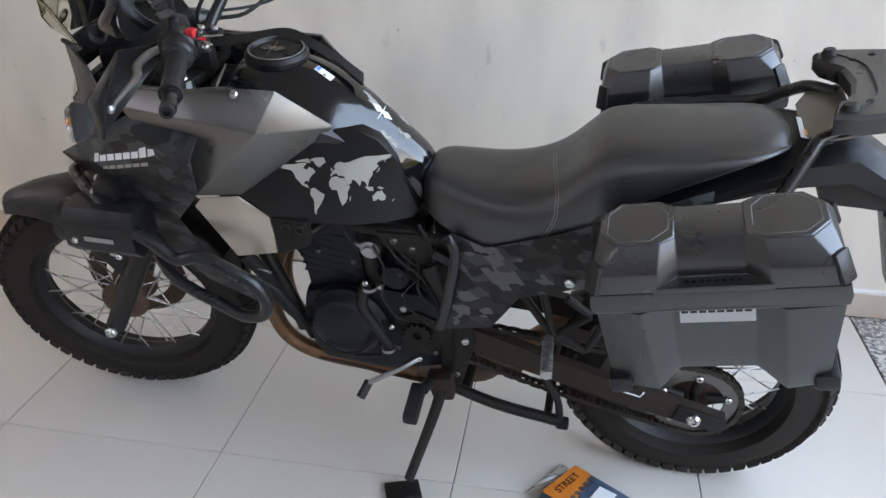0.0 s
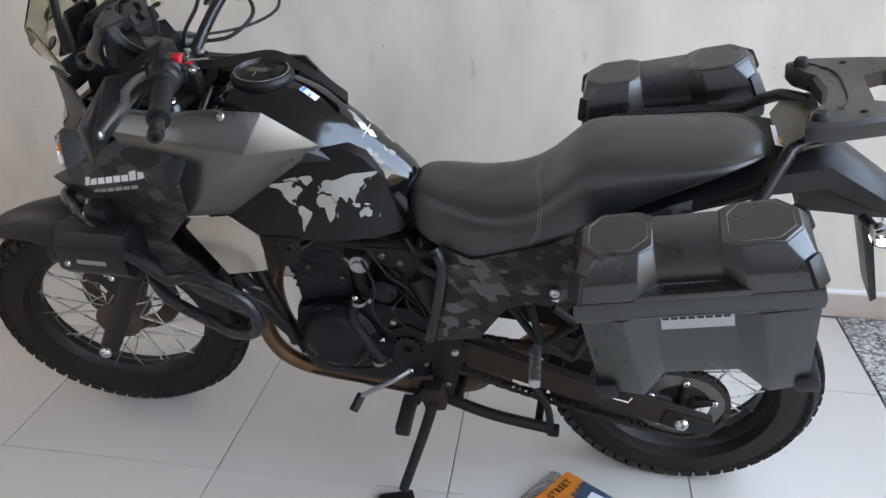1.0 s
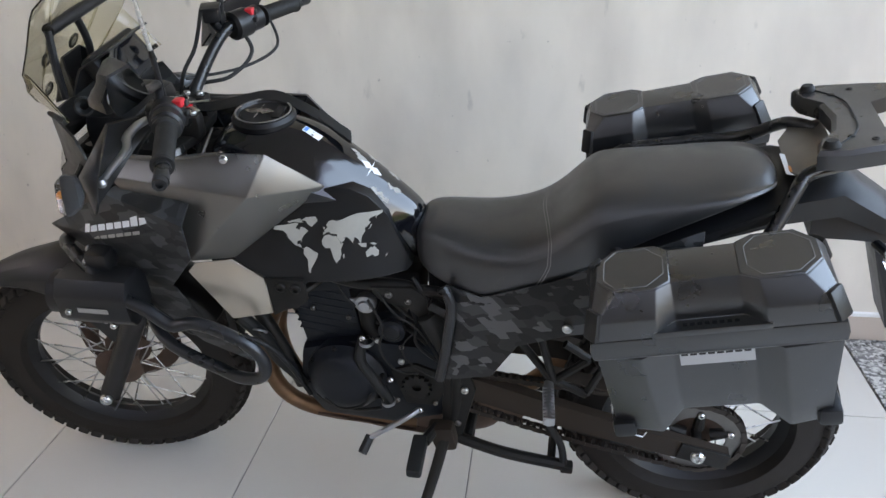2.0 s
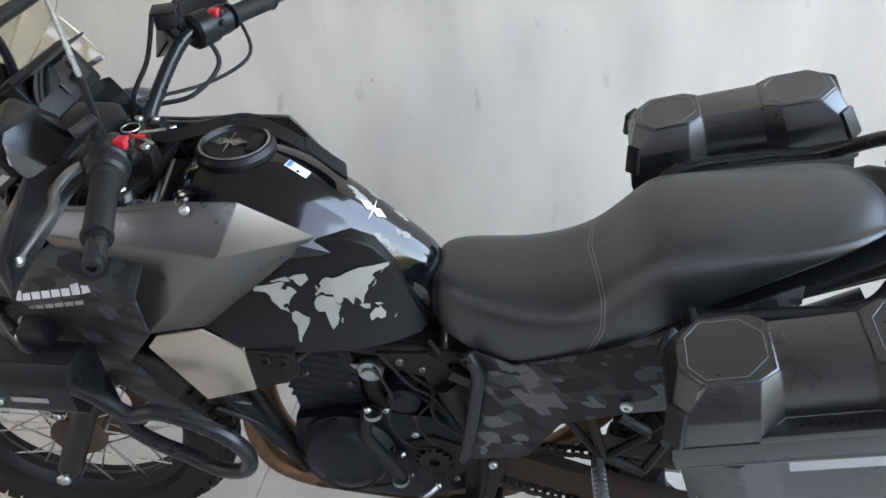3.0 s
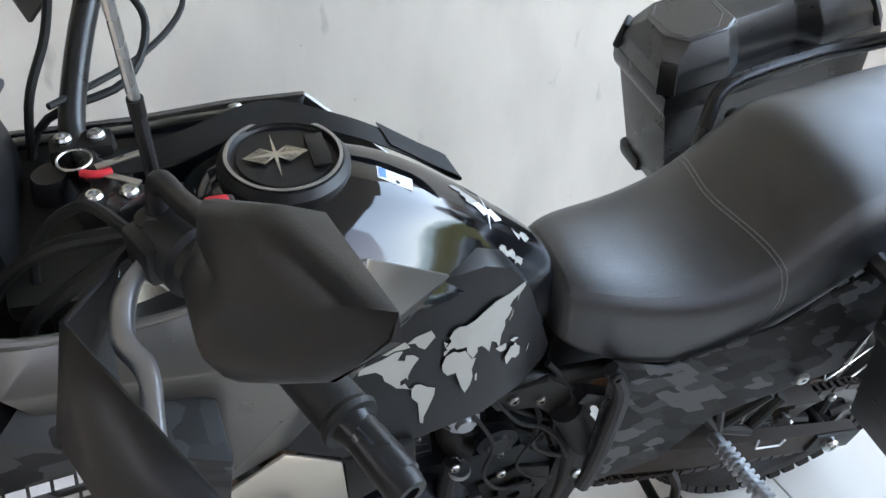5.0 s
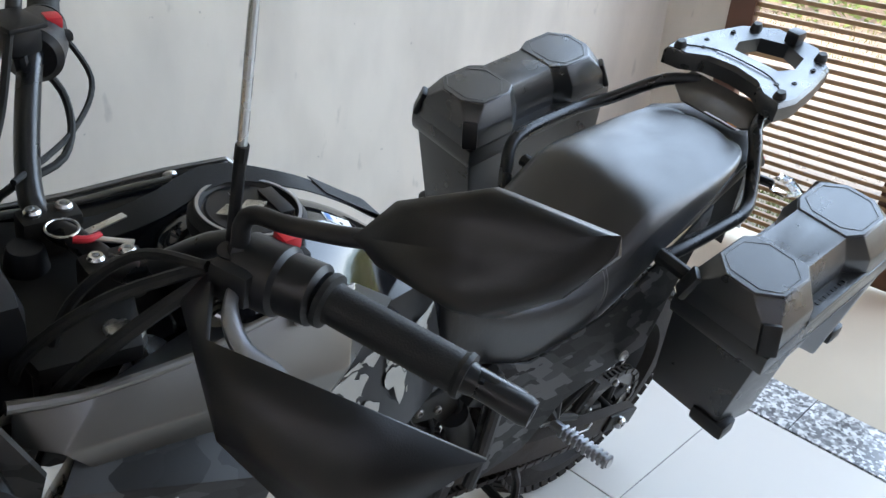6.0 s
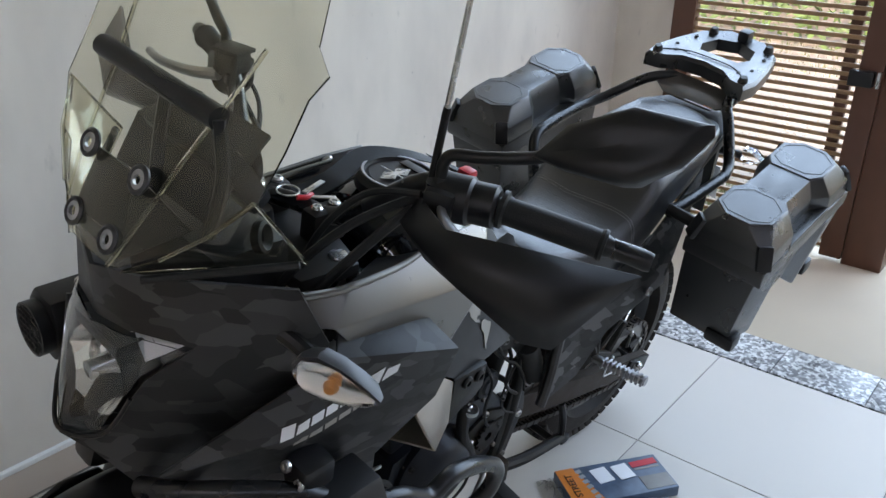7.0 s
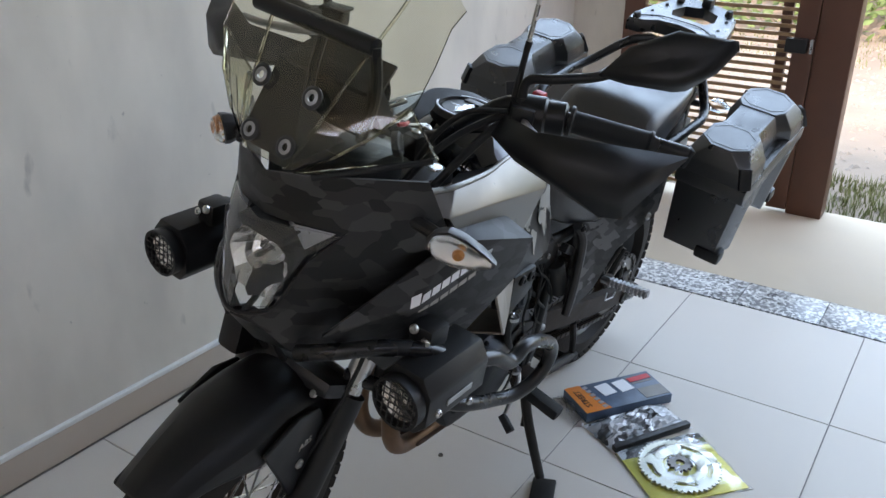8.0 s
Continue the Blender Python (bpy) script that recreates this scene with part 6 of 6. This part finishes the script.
for side in (-1, 1):
    decal("world_map_decal", [NORTH_AMERICA, GREENLAND, ISLANDS, SOUTH_AMERICA, AFRICA, EURASIA, AUSTRALIA, BRITAIN, MADAGASCAR, INDONESIA, GUINEA, JAPAN, ZEALAND], on_knee(side), DECAL, bike, "grey world map decal")

# star and map scraps on the rear of the tank, fuel cap star, small label
tank_ob = bpy.data.objects["fuel_tank"]


def star(r, n=8):
    return [((r if k % 2 == 0 and k % 4 == 0 else r * 0.55 if k % 2 == 0 else r * 0.14) * math.cos(2 * math.pi * k / (2 * n)),
             (r if k % 2 == 0 and k % 4 == 0 else r * 0.55 if k % 2 == 0 else r * 0.14) * math.sin(2 * math.pi * k / (2 * n))) for k in range(2 * n)]


def patch(seed, r, n=22):
    rnd = random.Random(seed)
    return [(rnd.uniform(0.3, 1.0) * r * math.cos(2 * math.pi * k / n), rnd.uniform(0.25, 1.0) * r * 0.55 * math.sin(2 * math.pi * k / n)) for k in range(n)]


def tank_spot(x, y, z):
    return lambda u, v, d: (x + u * 0.75, y + v, z - u * 0.66 + d)


wrap(decal("compass_star_decal", [star(0.026)], tank_spot(0.019, -0.045, 0.94), WHITE, bike, "white compass star decal"), tank_ob, 0.0014)
for k, (x, y, z, r) in enumerate(((0.0, -0.038, 0.955, 0.02), (-0.012, -0.03, 0.97, 0.014), (0.06, -0.048, 0.9, 0.022), (0.035, -0.075, 0.905, 0.022), (0.05, -0.08, 0.89, 0.016), (0.015, -0.003, 0.945, 0.02), (0.055, -0.012, 0.905, 0.018))):
    wrap(decal("map_scrap_decal", [patch(k, r)], tank_spot(x, y, z), DECAL, bike, "grey map decal"), tank_ob, 0.0009)
BLUE = mat("blue_print", (0.06, 0.25, 0.6), 0.5)
wrap(decal("tank_label", [[(-0.02, -0.009), (0.02, -0.009), (0.02, 0.009), (-0.02, 0.009)]], lambda u, v, d: (-0.09 + u * 0.95 + v * 0.2, -0.052 + v - u * 0.25, 1.02 - u * 0.3 + d), WHITE, bike, "white sticker with small print"), tank_ob, 0.001)
wrap(decal("label_print", [[(-0.018, -0.007), (-0.011, -0.007), (-0.011, 0.007), (-0.018, 0.007)]], lambda u, v, d: (-0.09 + u * 0.95 + v * 0.2, -0.052 + v - u * 0.25, 1.02 - u * 0.3 + d), BLUE, bike, "blue printed corner"), tank_ob, 0.0018)
decal("cap_star", [star(0.032)], lambda u, v, d: (u - 0.008, v, 0.0128 + d), STEEL, bpy.data.objects["fuel_cap"], "silver compass star")
part("cap_hinge", box((0.018, 0.05, 0.003), (0.033, 0, 0.0128), bev=0.001), BLACK, bpy.data.objects["fuel_cap"])


# name bars on the side fairing, in place of lettering
def name_bars(s):
    a, b = Vector((-0.575, -0.203, 0.858)), Vector((-0.418, -0.255, 0.904))
    out = []
    for k in range(8):
        p0, p1 = a.lerp(b, (k + 0.06) / 8), a.lerp(b, (k + 0.9) / 8)
        h = 0.02 if k in (0, 6) else 0.0145
        out.append([(p0.x, p0.y, p0.z), (p1.x, p1.y, p1.z), (p1.x + 0.002, p1.y, p1.z + h), (p0.x + 0.002, p0.y, p0.z + h)])
    return out


for s, w in ((-1, left_wing), (1, right_wing)):
    for name, rows, m, d in (("name_bar", name_bars(s), WHITE, 0.0), ("small_name_bar", [[(x + 0.02, y, z - 0.014 + (zz - z0) * 0.0) for (x, y, z), zz, z0 in ((q[0], 0, 0), (q[1], 0, 0), ((q[1][0] + 0.001, q[1][1], q[1][2] + 0.008), 0, 0), ((q[0][0] + 0.001, q[0][1], q[0][2] + 0.008), 0, 0))] for q in name_bars(s)[:6]], DECAL, 0.0)):
        for q in rows:
            bm = bmesh.new()
            bm.faces.new([bm.verts.new((x, -s * y if s > 0 else y, z)) for x, y, z in q])
            wrap(part(name, bm, m, w, "plain bar where a name is printed", smooth=0), w, 0.0012)

part("strap", loft([[p + Vector((0.004, -0.016, -0.004)), p + Vector((-0.004, 0.014, 0.004)), p + Vector((-0.004, 0.014, 0.0055)), p + Vector((0.004, -0.016, -0.0025))] for p in
                    spline([(-0.37, 0.028, 1.03), (-0.33, 0.02, 1.032), (-0.28, 0.018, 1.044), (-0.2, 0.036, 1.054), (-0.13, 0.008, 1.046), (-0.075, -0.01, 1.024), (-0.03, -0.026, 0.998), (-0.022, -0.028, 1.0), (-0.05, -0.018, 1.014), (-0.09, 0.0, 1.034)], 6)]), RUBBER, bike, "black webbing strap laid over the tank")
keys = part("key_ring", tube([(-0.382 + 0.015 * math.cos(a), -0.002 + 0.015 * math.sin(a), 1.058) for a in (2 * math.pi * k / 16 for k in range(16))], 0.0013, 6, closed=True, n=2), STEEL, bike, "steel key ring with keys")
part("key_tag", tube([(-0.378, -0.016, 1.053), (-0.366, -0.02, 1.052), (-0.352, -0.016, 1.05)], 0.004, 8), RED, keys, "red key tag")
part("key", box((0.045, 0.008, 0.002), (-0.343, -0.008, 1.056), Matrix.Rotation(0.3, 4, "Z"), 0.0006), STEEL, keys)
part("key", box((0.04, 0.007, 0.002), (-0.345, -0.028, 1.05), Matrix.Rotation(-0.6, 4, "Z"), 0.0006), STEEL, keys)

text("print", "ABS", 0.02, DECAL, bpy.data.objects["fender_flank"], Matrix.Translation((-0.668, -0.0915, 0.583)) @ pose(0, 0, 0, 90, 0, 0), "grey letters")

# seam across the seat: two threads laid on the vinyl
seat_ob = bpy.data.objects["seat"]
seat_form = BVHTree.FromObject(seat_ob, bpy.context.evaluated_depsgraph_get())


def thread(dx):
    pts = []
    for k in range(61):
        a = radians(-112 + 224 * k / 60)
        x = 0.36 + 0.02 * min(1, abs(a) / 1.1) ** 2 - 0.1 * max(0, abs(a) - 1.35) ** 1.3 + dx
        hit = seat_form.ray_cast(Vector((x, 0.5 * math.sin(a), 0.775 + 0.5 * math.cos(a))), Vector((0, -math.sin(a), -math.cos(a))))
        if hit[0]:
            pts.append(hit[0] + hit[1] * 0.0004)
    return tube(pts, 0.0011, 6, smooth=False)


for dx in (0.0, 0.0055):
    part("seat_seam", thread(dx), THREAD, bike, "stitched seam across the seat")

# ---- parcels of spare parts on the floor ----
CARD = mat("printed_card", (0.05, 0.09, 0.14), 0.35, var=0.7, scale=30)
ORANGE = mat("orange_print", (0.75, 0.2, 0.03), 0.4, var=0.2, scale=40)
FOIL = camo_mat("crumpled_parcel_print", (0.05, 0.3, 0.55, 0.12, 0.7), 40, 0.2)
YELLOW = mat("yellow_card", (0.7, 0.6, 0.12), 0.45, var=0.25, scale=25)
PALE = mat("zinc_plated_steel", (0.55, 0.54, 0.47), 0.35, metal=0.6, var=0.1, scale=40)
FILM = glass_mat("clear_wrapping_film", (1, 1, 1), 0.05)

def crumpled(w, d, h, seed, n=16):
    rnd = random.Random(seed)
    grid = [[(w * (i / n - 0.5) * (1 + rnd.uniform(-0.03, 0.03)), d * (j / n - 0.5) * (1 + rnd.uniform(-0.04, 0.04)),
              0.004 + h * (1 - abs(2 * i / n - 1) ** 4) * (1 - abs(2 * j / n - 1) ** 4) * rnd.uniform(0.6, 1.1)) for j in range(n + 1)] for i in range(n + 1)]
    bm = loft(grid, cap=False, closed=False)
    bmesh.ops.solidify(bm, geom=list(bm.faces), thickness=0.0015)
    return bm


pk = tagged(new("chain_box"), "printed chain kit box in orange, white and blue", "box")
pk.matrix_world = pose(0.372, -0.051, 0, 0, 0, -34.7)
part("carton", box((0.29, 0.135, 0.032), (0, 0, 0.017), bev=0.004), CARD, pk, "dark blue printed carton")
part("orange_panel", prism([(-0.143, -0.066), (-0.06, -0.066), (-0.095, 0.066), (-0.143, 0.066)], 0.033, 0.0342, axis="z"), ORANGE, pk, "orange printed end")
part("film_end", crumpled(0.07, 0.15, 0.018, 4, 8), FILM, pk, "clear plastic film end", smooth=0).location = (-0.155, 0, 0)
text("print", "STREET", 0.026, BLACK, pk, Matrix.Translation((-0.118, 0.0, 0.0352)) @ pose(0, 0, 0, 0, 0, 90), "black word on orange")
for k in range(6):
    part("link_picture", box((0.016, 0.012, 0.001), (-0.075 - 0.002 * k, -0.052 + 0.02 * k, 0.0345), Matrix.Rotation(0.3, 4, "Z")), ALU, pk)
for x in (-0.03, 0.03):
    part("paper_slip", box((0.045, 0.055, 0.0014), (x, 0.02, 0.0345), Matrix.Rotation(0.12, 4, "Z")), WHITE, pk, "white paper slip")
part("picture_panel", box((0.08, 0.05, 0.001), (0.1, -0.035, 0.0338)), WORN, pk, "grey printed picture")
part("name_bar", box((0.075, 0.022, 0.001), (0.098, 0.04, 0.0338), Matrix.Rotation(0.05, 4, "Z")), RED, pk, "plain red bar")
part("name_bar", box((0.07, 0.006, 0.001), (0.098, 0.02, 0.0338)), DECAL, pk, "plain grey bar")
bag = tagged(new("parts_bag"), "crumpled plastic bag with a silver chain inside", "bag")
bag.matrix_world = pose(0.28, -0.152, 0, 0, 0, -30)


part("sleeve", crumpled(0.27, 0.14, 0.024, 7), FOIL, bag, "shiny crumpled plastic sleeve", smooth=0)
part("edge_band", box((0.26, 0.02, 0.02), (0, -0.062, 0.012), bev=0.005), BLACK, bag)
sp = tagged(new("sprocket_pack"), "new rear sprocket on a yellow card in clear film", "sprocket")
sp.matrix_world = pose(0.168, -0.312, 0, 0, 0, -40)
part("card", box((0.26, 0.235, 0.003), (0, 0, 0.0035), bev=0.0008), YELLOW, sp, "yellow printed card")
part("card_print", box((0.26, 0.05, 0.0008), (0, 0.093, 0.0057)), FOIL, sp)
ring = sprocket(46, 0.108, (0, 0, 0), 0.006, 0.79)
bmesh.ops.transform(ring, matrix=Matrix.Translation((0, 0, 0.012)) @ Matrix.Rotation(math.pi / 2, 4, "X"), verts=ring.verts)
big = part("sprocket", ring, PALE, sp, "pale zinc-plated sprocket")
for k in range(5):
    a = 2 * math.pi * k / 5
    part("spoke_arm", box((0.022, 0.04, 0.005), (0.0775 * math.cos(a), 0.0775 * math.sin(a), 0.012), Matrix.Rotation(a, 4, "Z"), 0.001), PALE, big)
part("hub_ring", lathe([(0.044, 0.009), (0.07, 0.009), (0.07, 0.0148), (0.048, 0.0148), (0.044, 0.013)], axis="z", seg=40), PALE, big)
small = sprocket(14, 0.034, (0, 0, 0), 0.008, 0.35)
bmesh.ops.transform(small, matrix=Matrix.Translation((0, 0, 0.019)) @ Matrix.Rotation(math.pi / 2, 4, "X"), verts=small.verts)
part("small_sprocket", small, WORN, sp, "small dark sprocket")
wrapf = part("wrapping_film", crumpled(0.27, 0.245, 0.022, 9, 10), FILM, sp, "clear plastic film", smooth=0)
wrapf.visible_shadow = False


# floor tiles, one by one
floor = bpy.data.objects["floor"]
tile_mesh = None
ys = [WALL_Y - 0.014, 0.6, 0.0, -0.6, -1.2, -1.8, -2.12]
for i in range(9):
    for j in range(len(ys) - 1):
        x, y1, y0 = X1 - TILE * i, ys[j], ys[j + 1]
        full = abs(y1 - y0 - TILE) < 0.001
        if full and tile_mesh:
            ob = new("tile", tile_mesh)
            ob.parent = floor
        else:
            ob = part("tile", box((TILE - 0.003, y1 - y0 - 0.003, 0.012), bev=0.0012, seg=1), TILEMAT, floor)
            if full:
                tile_mesh = ob.data
        ob.location = (x - TILE / 2, (y0 + y1) / 2, -0.0065)
